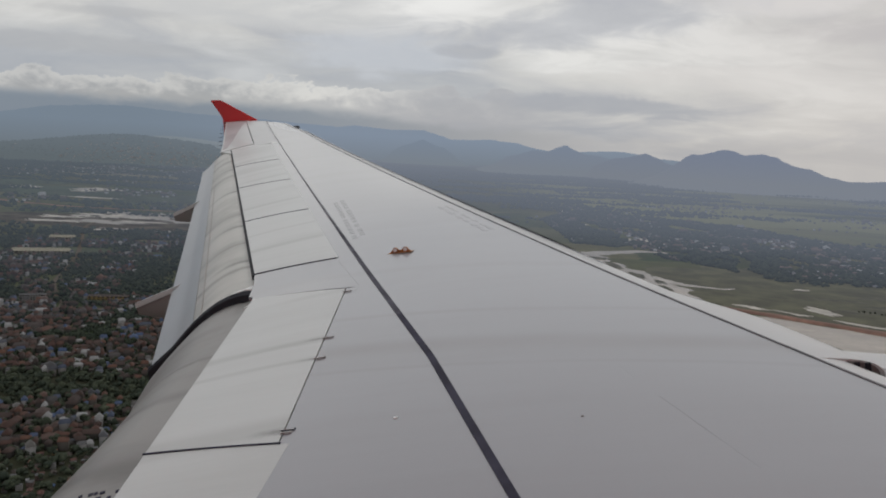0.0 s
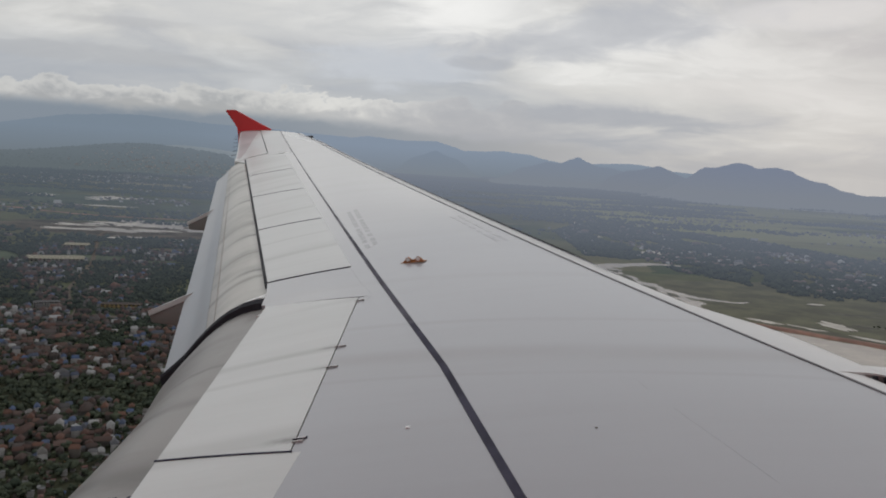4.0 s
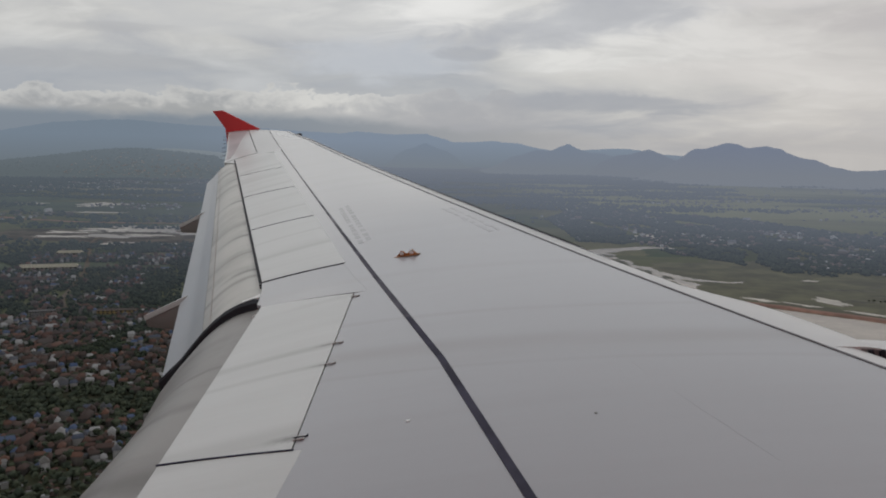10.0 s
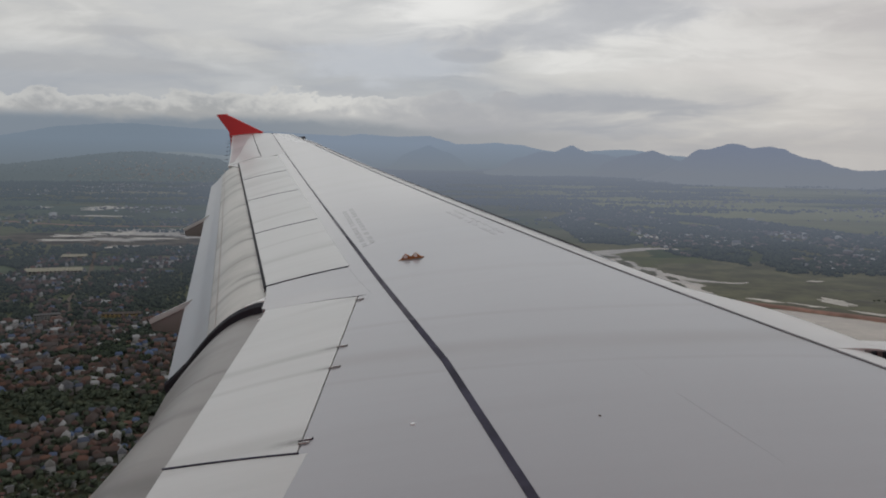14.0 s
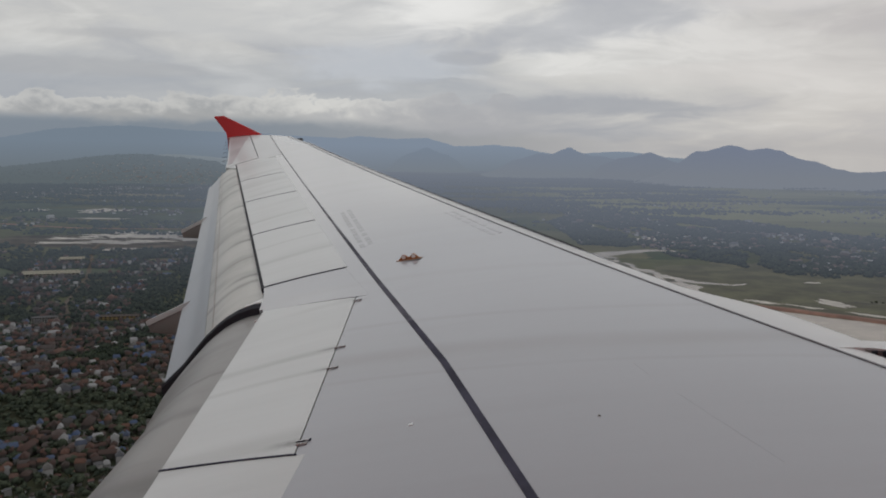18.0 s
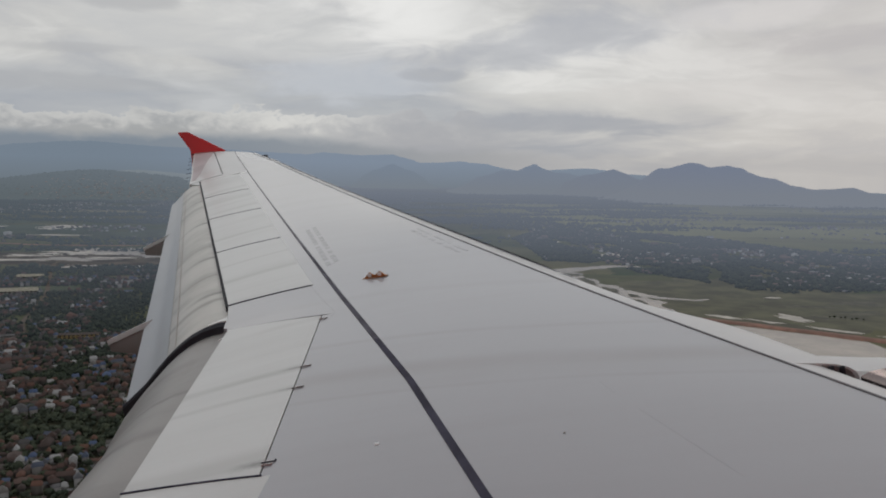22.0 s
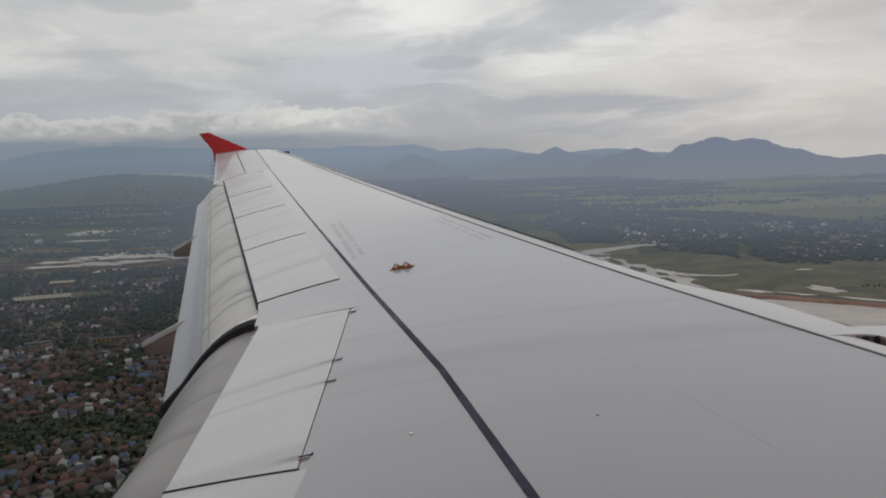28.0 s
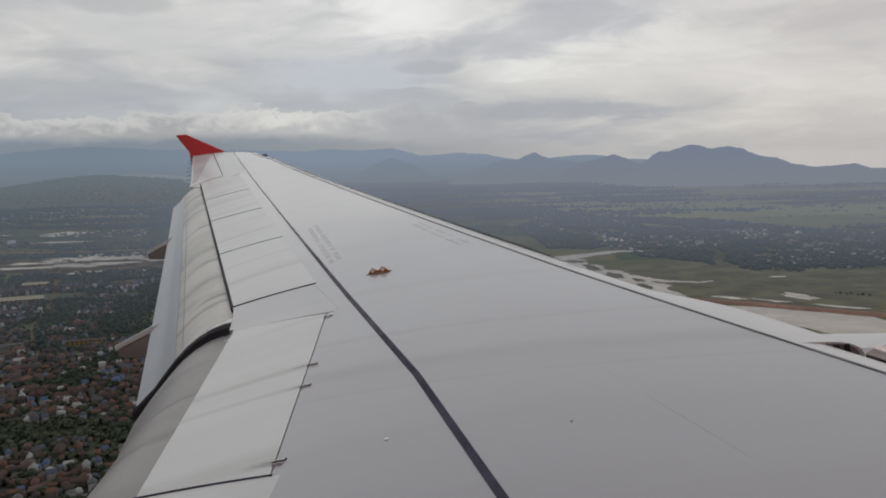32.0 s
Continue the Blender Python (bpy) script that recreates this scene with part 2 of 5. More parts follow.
def plain(name, base, var=0.12, rough=0.7, scale=3.0, gloss=0.5):
    def build(t):
        o = t.n("ShaderNodeTexCoord").outputs["Object"]
        f = t.math("MULTIPLY", t.step(t.noise(o, scale, 5.0, 0.6), 0.35, 0.7), 1.0)
        return t.mix(f, tuple(c * (1 - var) for c in base), tuple(min(1.0, c * (1 + var)) for c in base))
    return material(name, build, rough, Specular_IOR_Level=gloss)


WING_GREY = paint("wing_grey_paint", (0.272, 0.268, 0.284), (0.205, 0.192, 0.194), 0.35, 0.34, (0.25, 2.2, 1.0), 1.2, 1.0, ((4.245, 0.11, 0.85), (4.20, 0.22, 0.35), (4.64, 0.04, 0.4), (4.03, 0.03, 0.35), (5.4, 0.08, 0.25), (2.9, 0.12, 0.25)), 0.17, 0.09)
PANEL_WHITE = paint("spoiler_white_paint", (0.505, 0.508, 0.493), (0.285, 0.275, 0.26), 0.38, 0.36, (0.3, 2.6, 1.0), 1.3, 0.6, ((5.46, 0.06, 0.75), (5.22, 0.05, 0.6), (4.62, 0.10, 0.55), (6.16, 0.06, 0.4), (7.6, 0.10, 0.45), (8.1, 0.05, 0.4), (9.3, 0.08, 0.4), (10.9, 0.10, 0.4), (12.6, 0.09, 0.4)), soot=((-4.31, 4.245, 0.035, 0.16), (-4.37, 4.89, 0.018, 0.12), (-4.40, 5.13, 0.018, 0.14)), coat_rough=0.24)
SLAT_WHITE = paint("leading_edge_paint", (0.56, 0.555, 0.545), (0.43, 0.42, 0.41), 0.3, 0.36, (1.0, 1.0, 1.0), 2.0, 0.2)
FLAP_DIRTY = paint("flap_grimy_paint", (0.455, 0.44, 0.40), (0.165, 0.152, 0.13), 0.75, 0.42, (0.9, 1.3, 0.5), 1.5, 0.3, ((7.35, 0.07, 0.7), (8.15, 0.05, 0.7), (9.35, 0.16, 0.6), (10.7, 0.08, 0.7), (11.9, 0.16, 0.5), (13.3, 0.10, 0.7)), soot=((-5.50, 7.16, 0.06, 0.40), (-5.94, 8.40, 0.07, 0.50), (-6.66, 10.25, 0.08, 0.45), (-7.35, 11.98, 0.09, 0.40)))
FLAP_SOOTY = paint("inboard_flap_paint", (0.27, 0.26, 0.246), (0.105, 0.096, 0.088), 0.8, 0.45, (0.45, 1.3, 0.5), 1.5, 0.1, ((5.3, 0.10, 0.8), (6.25, 0.08, 0.7), (4.7, 0.14, 0.7), (5.75, 0.04, 0.7)))
FLAP_CLEAN = paint("flap_rear_paint", (0.35, 0.365, 0.385), (0.28, 0.29, 0.305), 0.4, 0.35, (0.6, 1.5, 1.0), 1.2, 0.2)
FENCE_RED = paint("red_paint", (0.56, 0.03, 0.033), (0.36, 0.022, 0.026), 0.5, 0.35, (1.0, 1.0, 1.0), 1.5, 0.3)
SEALANT = plain("dark_sealant", (0.032, 0.031, 0.054), 0.25, 0.75, 6.0, 0.15)
GAP_DARK = plain("gap_interior", (0.030, 0.030, 0.036), 0.2, 0.8, 3.0, 0.2)
MARK_GREY = paint("stencil_grey", (0.165, 0.162, 0.175), (0.28, 0.273, 0.29), 0.8, 0.36, (9.0, 9.0, 9.0), 4.0, 1.0)
MARK_WORN = paint("worn_stencil_grey", (0.215, 0.21, 0.225), (0.29, 0.285, 0.304), 0.9, 0.35, (9.0, 9.0, 9.0), 4.0, 1.0)
ORANGE = plain("orange_brown_paint", (0.30, 0.115, 0.030), 0.25, 0.45, 30.0)
# brown in the metal's colour stands in for the red fuselage's reflection
BARE_METAL = material("bare_metal", lambda t: t.mix(t.noise(t.n("ShaderNodeTexCoord").outputs["Object"], 9.0, 4.0), (0.23, 0.18, 0.17), (0.36, 0.31, 0.295)), 0.22, Metallic=1.0)
FAIR_SIDE = paint("fairing_side_paint", (0.21, 0.19, 0.18), (0.13, 0.115, 0.11), 0.6, 0.5, (0.4, 3.0, 1.0), 2.0)
FAIR_GREY = paint("fairing_grey_paint", (0.40, 0.37, 0.35), (0.26, 0.235, 0.22), 0.6, 0.5, (0.4, 3.0, 1.0), 2.0)


# ---------------------------------------------------------------- mesh helpers
def finish(name, me, mat, parent=None, label="", smooth=0.6):
    if smooth:
        me.polygons.foreach_set("use_smooth", [True] * len(me.polygons))
        me.set_sharp_from_angle(angle=smooth)
    me.materials.append(mat)
    ob = new(name, me)
    if parent is not None:
        ob.parent = parent
    return tagged(ob, label)


def part(name, bm, mat, parent=None, label="", smooth=0.6):
    me = bpy.data.meshes.new(name)
    bmesh.ops.recalc_face_normals(bm, faces=bm.faces)
    bm.to_mesh(me)
    bm.free()
    return finish(name, me, mat, parent, label, smooth)


def grid_slab(fn, nu, nv, th):
    """A curved plate: fn(u, v) gives its top, th its thickness."""
    bm = bmesh.new()
    top = [[bm.verts.new(fn(i / nu, j / nv)) for j in range(nv + 1)] for i in range(nu + 1)]
    low = [[bm.verts.new(v.co - Vector((0, 0, th))) for v in row] for row in top]
    for i in range(nu):
        for j in range(nv):
            bm.faces.new((top[i][j], top[i + 1][j], top[i + 1][j + 1], top[i][j + 1]))
            bm.faces.new((low[i][j], low[i][j + 1], low[i + 1][j + 1], low[i + 1][j]))
    for i in range(nu):
        for j in (0, nv):
            bm.faces.new((top[i][j], top[i + 1][j], low[i + 1][j], low[i][j]))
    for j in range(nv):
        for i in (0, nu):
            bm.faces.new((top[i][j], top[i][j + 1], low[i][j + 1], low[i][j]))
    return bm


def loft(sections, closed=True, caps=True):
    bm = bmesh.new()
    rings = [[bm.verts.new(p) for p in s] for s in sections]
    n = len(rings[0])
    for a, b in zip(rings, rings[1:]):
        for j in range(n if closed else n - 1):
            k = (j + 1) % n
            bm.faces.new((a[j], a[k], b[k], b[j]))
    if caps and closed:
        bm.faces.new(rings[0])
        bm.faces.new(rings[-1])
    return bm


def box_bm(cx, cy, cz, sx, sy, sz, bevel=0.0):
    bm = bmesh.new()
    bmesh.ops.create_cube(bm, size=1.0, matrix=Matrix.Translation((cx, cy, cz)) @ Matrix.Diagonal((sx, sy, sz, 1)))
    if bevel:
        bmesh.ops.bevel(bm, geom=bm.edges[:], offset=bevel, segments=2, affect="EDGES", profile=0.5)
    return bm


def lerp(a, b, t):
    return a + (b - a) * t


def smooth01(x, lo, hi):
    t = min(1.0, max(0.0, (x - lo) / (hi - lo)))
    return t * t * (3 - 2 * t)


# ---------------------------------------------------------------- the wing
# x runs forward, y outboard from the fuselage's middle, z up
wing = new("airliner")
wing.matrix_world = TRIM @ pose(3.2476, -2.1396, 299.3915, 3.407, -12.06, -7.882)
tagged(wing, "airliner with light grey wing, lowered flaps and red tip fence", "aircraft")
TIP = 16.9


def base_z(y):
    return 0.08925 * (y - 1.75) + 0.0015 * max(y - 4, 0) ** 2 + 0.0022 * max(y - 13, 0) ** 2 - 0.07 * smooth01(y, 14.4, 16.9)


def x_slat(y):
    return -(y - 1.98) * 0.5225 - 1.2904 + 0.8483 * (y - 4) / 12.8 + 0.042 * (1 - smooth01(y, 3.2, 6.2))


def x_rear(y):
    return -5.2343 - 0.39726 * (max(y, 6.2) - 6.55)


def top_z(x, y):
    a, b = x_slat(y), x_rear(y)
    s = (a - x) / (a - b)
    return base_z(y) + 0.12 * (a - b) * s * (1 - s) + 0.20 * min(s, 1.1) * smooth01(y, 14.4, 16.9)      # the tip is twisted nose down


def x_seam(y):
    return -3.869 - 0.386 * (y - 4.73) if y > 4.73 else -3.869 + 0.335 * (4.73 - y)


def x_hinge(y):
    return -4.688 - 0.388 * (y - 6.56)


def x_hinge_in(y):
    return -4.303 - 0.101 * (y - 4.155)


def x_ail(y):
    return -7.89 - 0.39 * (y - 14.19)


def strip(name, fa, fb, y0, y1, mat, nx=10, ny=40, lift=0.0, th=0.02, label=""):
    def fn(u, v):
        y = lerp(y0, y1, u)
        x = lerp(fa(y), fb(y), v)
        return (x, y, top_z(x, y) + lift)
    return part(name, grid_slab(fn, ny, nx, th), mat, wing, label)


def quad(name, c, mat, nx=8, ny=12, lift=0.0, th=0.022, label="", parent=None):
    """c: front inboard, rear inboard, front outboard, rear outboard, each (x, y)."""
    def fn(u, v):
        x = lerp(lerp(c[0][0], c[1][0], v), lerp(c[2][0], c[3][0], v), u)
        y = lerp(lerp(c[0][1], c[1][1], v), lerp(c[2][1], c[3][1], v), u)
        return (x, y, top_z(x, y) + lift)
    return part(name, grid_slab(fn, ny, nx, th), mat, parent or wing, label)


# dark core that closes the wing below the skins
def core_section(y):
    a, b = x_slat(y) + 0.02, x_rear(y) + 0.06
    if y < 6.2:
        b = -4.838 - 0.134 * (y - 4.26) + 0.035
    c = a - b
    up = [(lerp(a, b, s), y, top_z(lerp(a, b, s), y) - 0.035) for s in [i / 12 for i in range(13)]]
    dn = [(lerp(b, a, s), y, top_z(lerp(b, a, s), y) - 0.04 - 0.16 * c * math.sin(math.pi * min(1, s * 0.9 + 0.02))) for s in [i / 12 for i in range(13)]]
    return up + dn


part("wing_core", loft([core_section(lerp(1.2, TIP - 0.05, i / 30)) for i in range(31)]), GAP_DARK, wing, "dark inner structure seen in the gaps")
strip("main_skin", x_slat, x_seam, 1.2, TIP, WING_GREY, 16, 60, 0, 0.03)
strip("rear_skin", x_seam, lambda y: -4.2675, 1.2, 4.151, WING_GREY, 6, 18, 0, 0.03)
strip("rear_skin", x_seam, x_hinge_in, 4.151, 5.869, WING_GREY, 6, 24, 0, 0.03)
strip("rear_skin", x_seam, x_hinge, 5.869, 13.6, WING_GREY, 6, 30, 0, 0.03)
strip("rear_skin", x_seam, x_ail, 13.6, TIP, SLAT_WHITE, 6, 14, 0, 0.03)
SEAL_WORN = plain("worn_sealant", (0.135, 0.131, 0.147), 0.3, 0.75, 4.0, 0.15)
SEAL_DARK = plain("aged_sealant", (0.042, 0.040, 0.060), 0.25, 0.75, 6.0, 0.15)
SEAL_GREY = plain("greying_sealant", (0.080, 0.077, 0.096), 0.3, 0.75, 5.0, 0.15)
for y0, y1, mat, words in ((1.25, 5.3, SEAL_DARK, "dark sealant line with a kink"), (5.3, 7.4, SEAL_GREY, "greying sealant line"), (7.4, TIP - 0.02, SEAL_WORN, "narrow worn grey sealant line")):
    strip("seal_strip", lambda y: x_seam(y) + 0.011 - 0.006 * smooth01(y, 4.9, 11), lambda y: x_seam(y) - 0.017 + 0.011 * smooth01(y, 4.9, 11), y0, y1, mat, 2, 50, 0.003, 0.004, words)
strip("slat_gap", lambda y: x_slat(y) + 0.005, lambda y: x_slat(y) - 0.005, 1.25, TIP - 0.02, plain("slat_gap_grey", (0.15, 0.146, 0.152), 0.2, 0.6, 6.0, 0.3), 2, 80, 0.003, 0.004)
strip("panel_line", lambda y: x_slat(y) + 0.075, lambda y: x_slat(y) + 0.069, 5.9, TIP - 0.3, MARK_GREY, 1, 60, 0.004, 0.003)
quad("fixed_panel", ((x_hinge(5.869), 5.869), (-5.086, 6.074), (x_hinge(6.55), 6.55), (-5.255, 6.597)), WING_GREY, lift=0.0)

quad("panel_tab", ((-5.02, 6.09), (-5.135, 6.15), (-5.02, 6.42), (-5.20, 6.44)), WING_GREY, 3, 3, -0.002, 0.02)

# spoilers
G = 0.013
cuts_h, cuts_t = (6.56, 8.28, 10.03, 11.74, 13.52), (6.61, 8.37, 10.22, 11.95, 13.89)
for k in range(4):
    h0, h1, t0, t1 = cuts_h[k] + G * 0.7, cuts_h[k + 1] - G, cuts_t[k] + G, cuts_t[k + 1] - G
    quad("spoiler", ((x_hinge(h0), h0), (x_rear(t0), t0), (x_hinge(h1), h1), (x_rear(t1), t1)), PANEL_WHITE, lift=0.002, label="white spoiler panel with faint streaks")
quad("spoiler", ((-4.3085, 4.162), (-4.838, 4.270), (-4.4805, 5.8655), (-5.080, 6.0705)), PANEL_WHITE, lift=0.002, label="large inboard white spoiler panel with grime streaks")
for k in range(4):
    h, t = cuts_h[k], cuts_t[k]
    s = 0.008 if k else 0.0045
    quad("spoiler_seal", ((x_hinge(h) - 0.01, h - s), (x_rear(t), t - s), (x_hinge(h) - 0.01, h + s), (x_rear(t), t + s)), SEALANT, 6, 1, 0.0035, 0.004, "thin dark seal between spoilers")
quad("inboard_panel", ((-4.266, 1.5), (-4.47, 1.5), (-4.268, 4.150), (-4.838, 4.259)), PANEL_WHITE, lift=0.0)


def hinge_mark(x, y, w, mat):
    ob = part("hinge_fitting", box_bm(x + w * 0.35, y, top_z(x + 0.02, y) + 0.003, w, 0.005, 0.004, 0.0015), mat, wing)
    part("fitting_face", box_bm(x + w * 0.35, y, top_z(x + 0.02, y) + 0.0062, w * 0.90, 0.0034, 0.0012), SLAT_WHITE, ob)
    part("fitting_pin", box_bm(x + w * 0.8, y + 0.006, top_z(x + 0.02, y) + 0.003, 0.006, 0.013, 0.006, 0.002), mat, ob)


quad("panel_seal", ((-4.300, 4.154), (-4.846, 4.264), (-4.300, 4.161), (-4.846, 4.271)), SEALANT, 8, 1, 0.0035, 0.004, "dark seal between the inboard panels")
hinge_mark(-4.472, 5.80, 0.045, FAIR_SIDE)
hinge_mark(-4.404, 5.12, 0.05, FAIR_SIDE)
hinge_mark(-4.379, 4.88, 0.05, FAIR_SIDE)
hinge_mark(-4.318, 4.243, 0.05, SEALANT)
hinge_mark(-4.316, 4.222, 0.038, FAIR_GREY)

quad("rear_skin", ((x_ail(13.45) + 0.01, 13.45), (x_rear(13.45), 13.45), (x_ail(14.05) + 0.01, 14.05), (-8.40, 14.05)), SLAT_WHITE, 6, 3, -0.006, 0.02)
# aileron
quad("aileron", ((x_ail(13.92) - 0.014, 13.92), (-8.37, 13.97), (x_ail(16.80) - 0.014, 16.80), (-9.33, 16.86)), SLAT_WHITE, 8, 14, 0.0, 0.05, "white aileron, slightly stained")
for k in range(6):
    y = 14.9 + 0.33 * k
    x = lerp(-8.42, -9.30, (y - 14.12) / 2.7)
    part("static_wick", box_bm(x - 0.05, y, top_z(x, y) - 0.03, 0.13, 0.007, 0.007), SEALANT, wing)

# leading edge
def nose(y):
    return lerp(0.17, 0.10, smooth01(y, 6, TIP))


def nose_section(y, a0, a1, d, steps=10):
    """The rounded front from angle a0 to a1 (90 degrees is the foremost point)."""
    pts = []
    for i in range(steps + 1):
        a = radians(lerp(a0, a1, i / steps))
        s = math.sin(min(a, math.pi / 2))
        pts.append((x_slat(y) + d * math.sin(a), y, base_z(y) - 0.10 * d * s - 0.50 * d * (1 - math.cos(a))))
    return pts + [(x_slat(y), y, base_z(y) - 0.75 * d - 0.05)]


part("leading_edge", loft([nose_section(lerp(1.2, TIP - 0.02, i / 80), 0, 44, nose(lerp(1.2, TIP, i / 80))) for i in range(81)]), SLAT_WHITE, wing, "white leading edge strip", 1.0)
# this black part of the nose stands in for the slats' shadow gap
part("slat_gap_shade", loft([nose_section(lerp(1.2, TIP - 0.02, i / 80), 44, 112, nose(lerp(1.2, TIP, i / 80))) for i in range(81)]), GAP_DARK, wing, "black strip painted for the shaded gap behind the lowered slats", 1.0)


def fairing_d(y):
    return lerp(0.215, 0.165, smooth01(y, 5.0, 5.5)) + 0.17 * smooth01(y, 4.45, 5.0) * (1 - smooth01(y, 5.06, 5.46))


# white fairing over the pylon; the shade in its hollow inboard end is a dark patch
def fairing_section(y, a0=0, a1=115):
    up = 0.040 * (1 - smooth01(y, 4.5, 5.0))
    pts = nose_section(y, a0, a1, fairing_d(y), 16)
    return [(x, yy, z + up * math.sin(radians(min(90, lerp(a0, a1, min(i, 16) / 16)))) ** 2.2) for i, (x, yy, z) in enumerate(pts)]


fair = part("pylon_fairing", loft([fairing_section(lerp(4.50, 5.62, i / 24)) for i in range(25)]), SLAT_WHITE, wing, "white fairing where pylon and wing meet", 1.0)


def cap_ring(y, k):
    p = fairing_section(4.50, 26, 112)[:-1]
    cx, cz = x_slat(4.5) + 0.13, base_z(4.5) - 0.045
    return [(lerp(cx, q[0], k), y, lerp(cz, q[2], k)) for q in p] + [(lerp(cx, x_slat(4.5) + 0.08, k), y, lerp(cz, base_z(4.5) - 0.18, k))]


part("recess_shade_patch", loft([cap_ring(4.494, 0.80), cap_ring(4.499, 0.80)]), FAIR_SIDE, fair, "dark patch painted as the shaded hollow end of the fairing")
for s in (0.60, 0.76):
    part("slat_track", box_bm(x_slat(4.5) + 0.215 * s, 4.489, base_z(4.5) - 0.04 - 0.04 * s, 0.018, 0.010, 0.075, 0.003), GAP_DARK, fair)


def slat_section(y):
    d = nose(y)
    c = 0.75 - 0.03 * y
    x0, z0 = x_slat(y) + d * 0.9, base_z(y) - 0.30 * d - 0.10
    return [(x0 + c * s * 0.8, y, z0 - 0.5 * c * s + 0.06 * math.sin(math.pi * s)) for s in (0, 0.25, 0.5, 0.75, 1)] + [(x0 + c * s * 0.8, y, z0 - 0.5 * c * s - 0.10 * math.sin(math.pi * s) - 0.01) for s in (1, 0.66, 0.33, 0)]


for y0, y1 in ((6.35, 8.9), (8.93, 11.5), (11.53, 14.1), (14.13, 16.6)):
    part("slat", loft([slat_section(lerp(y0, y1, i / 6)) for i in range(7)]), SLAT_WHITE, wing, "white slat, lowered ahead of the wing")


def inner_slat_section(y):
    prof = [(0.178, 0.085), (0.182, 0.058), (0.21, 0.046), (0.27, 0.042), (0.34, 0.048), (0.41, 0.075), (0.47, 0.135), (0.525, 0.24), (0.515, 0.32), (0.44, 0.34), (0.30, 0.24), (0.20, 0.15)]
    return [(x_slat(y) + d, y, base_z(y) - f) for d, f in prof]


part("slat", loft([inner_slat_section(lerp(2.0, 4.45, i / 10)) for i in range(11)]), BARE_METAL, wing, "bare polished metal inboard slat, lowered", 1.2)
# dark strip in place of the shaded gap between spoilers and flap
strip("lip_gap_strip", lambda y: x_rear(y) + 0.004, lambda y: x_rear(y) - 0.022, 6.62, 13.92, GAP_DARK, 2, 40, -0.006, 0.03, "dark strip painted for the shaded gap along the spoilers")

# wing tip cap
def cap_section(v):
    w = 0.07 * math.sin(math.pi * v)
    pts = []
    for i in range(17):
        x = lerp(x_slat(TIP) + 0.10, -9.40, i / 16)
        z = top_z(min(x, x_slat(TIP)), TIP) - 0.03 * (1 - math.cos(math.pi * v)) - (0.04 if x > x_slat(TIP) else 0)
        pts.append((x, TIP - 0.03 + w, z))
    return pts


part("tip_cap", loft([cap_section(i / 8) for i in range(9)], closed=False), SLAT_WHITE, wing)
part("tip_light", box_bm(x_slat(16.6) + 0.07, 16.72, base_z(16.72) - 0.10, 0.20, 0.28, 0.07, 0.03), GAP_DARK, wing, "dark glazed navigation light")

# tip fence
def fence_bm():
    prof = [(-8.75, 1.71), (-9.39, 2.187), (-9.57, 2.213), (-9.58, 2.195), (-9.40, 1.85), (-9.43, 1.66), (-9.50, 1.36), (-9.47, 1.35), (-9.30, 1.50), (-8.85, 1.60)]
    bm = bmesh.new()
    a = [bm.verts.new((x, TIP + 0.03, z)) for x, z in prof]
    b = [bm.verts.new((x, TIP + 0.075, z)) for x, z in prof]
    bm.faces.new(a)
    bm.faces.new(b)
    for i in range(len(prof)):
        j = (i + 1) % len(prof)
        bm.faces.new((a[i], a[j], b[j], b[i]))
    bmesh.ops.bevel(bm, geom=[e for e in bm.edges if abs(e.verts[0].co.y - e.verts[1].co.y) < 1e-4], offset=0.012, segments=2, affect="EDGES")
    return bm


part("tip_fence", fence_bm(), FENCE_RED, wing, "red wing tip fence")

# outboard flap: a front part with grime and a cleaner rear part
FLAP_IN = [(-5.17, -0.045), (-5.26, -0.040), (-5.353, -0.055), (-5.44, -0.085), (-5.52, -0.125), (-5.61, -0.182), (-5.70, -0.250), (-5.80, -0.332), (-5.985, -0.447)]


def flap_point(k, v):
    """k along the profile (0..8), v from the inner end (y 6.4) to the outer end (y 13.85)."""
    i = min(int(k), 7)
    px = lerp(FLAP_IN[i][0], FLAP_IN[i + 1][0], k - i)
    pz = lerp(FLAP_IN[i][1], FLAP_IN[i + 1][1], k - i)
    y = lerp(6.40, 13.86, v)
    sx, sz = lerp(1.0, 0.68, v), lerp(1.0, 0.60, v)
    x0 = x_rear(y) + 0.02
    return (x0 + (px + 5.17) * sx, y, base_z(y) + pz * sz)


def flap_bm(k0, k1, nk=10, nv=30, th=0.05):
    return grid_slab(lambda u, v: flap_point(lerp(k0, k1, v), u), nv, nk, th)


flap = part("outboard_flap", flap_bm(0, 5.6), FLAP_DIRTY, wing, "grimy outboard flap, lowered")
part("flap_trailing_section", flap_bm(5.6, 8, 8, 30, 0.03), FLAP_CLEAN, flap, "cleaner blue-grey rear section")


def seal_bm(inner):
    pts = []
    secs = []
    for i in range(25):
        k = 8 * i / 24
        x, y, z = flap_point(k, 0)
        w = lerp(0.066, 0.020, smooth01(i, 8, 24))
        secs.append([(x, y - 0.004, z + 0.004), (x, y - 0.02 - w * 0.4, z + 0.012), (x, y - 0.02 - w, z - 0.006), (x, y - 0.02 - w, z - 0.06), (x, y - 0.004, z - 0.06)])
    return loft(secs)


part("flap_end_seal", seal_bm(True), GAP_DARK, wing, "black rubber seal between the flaps")


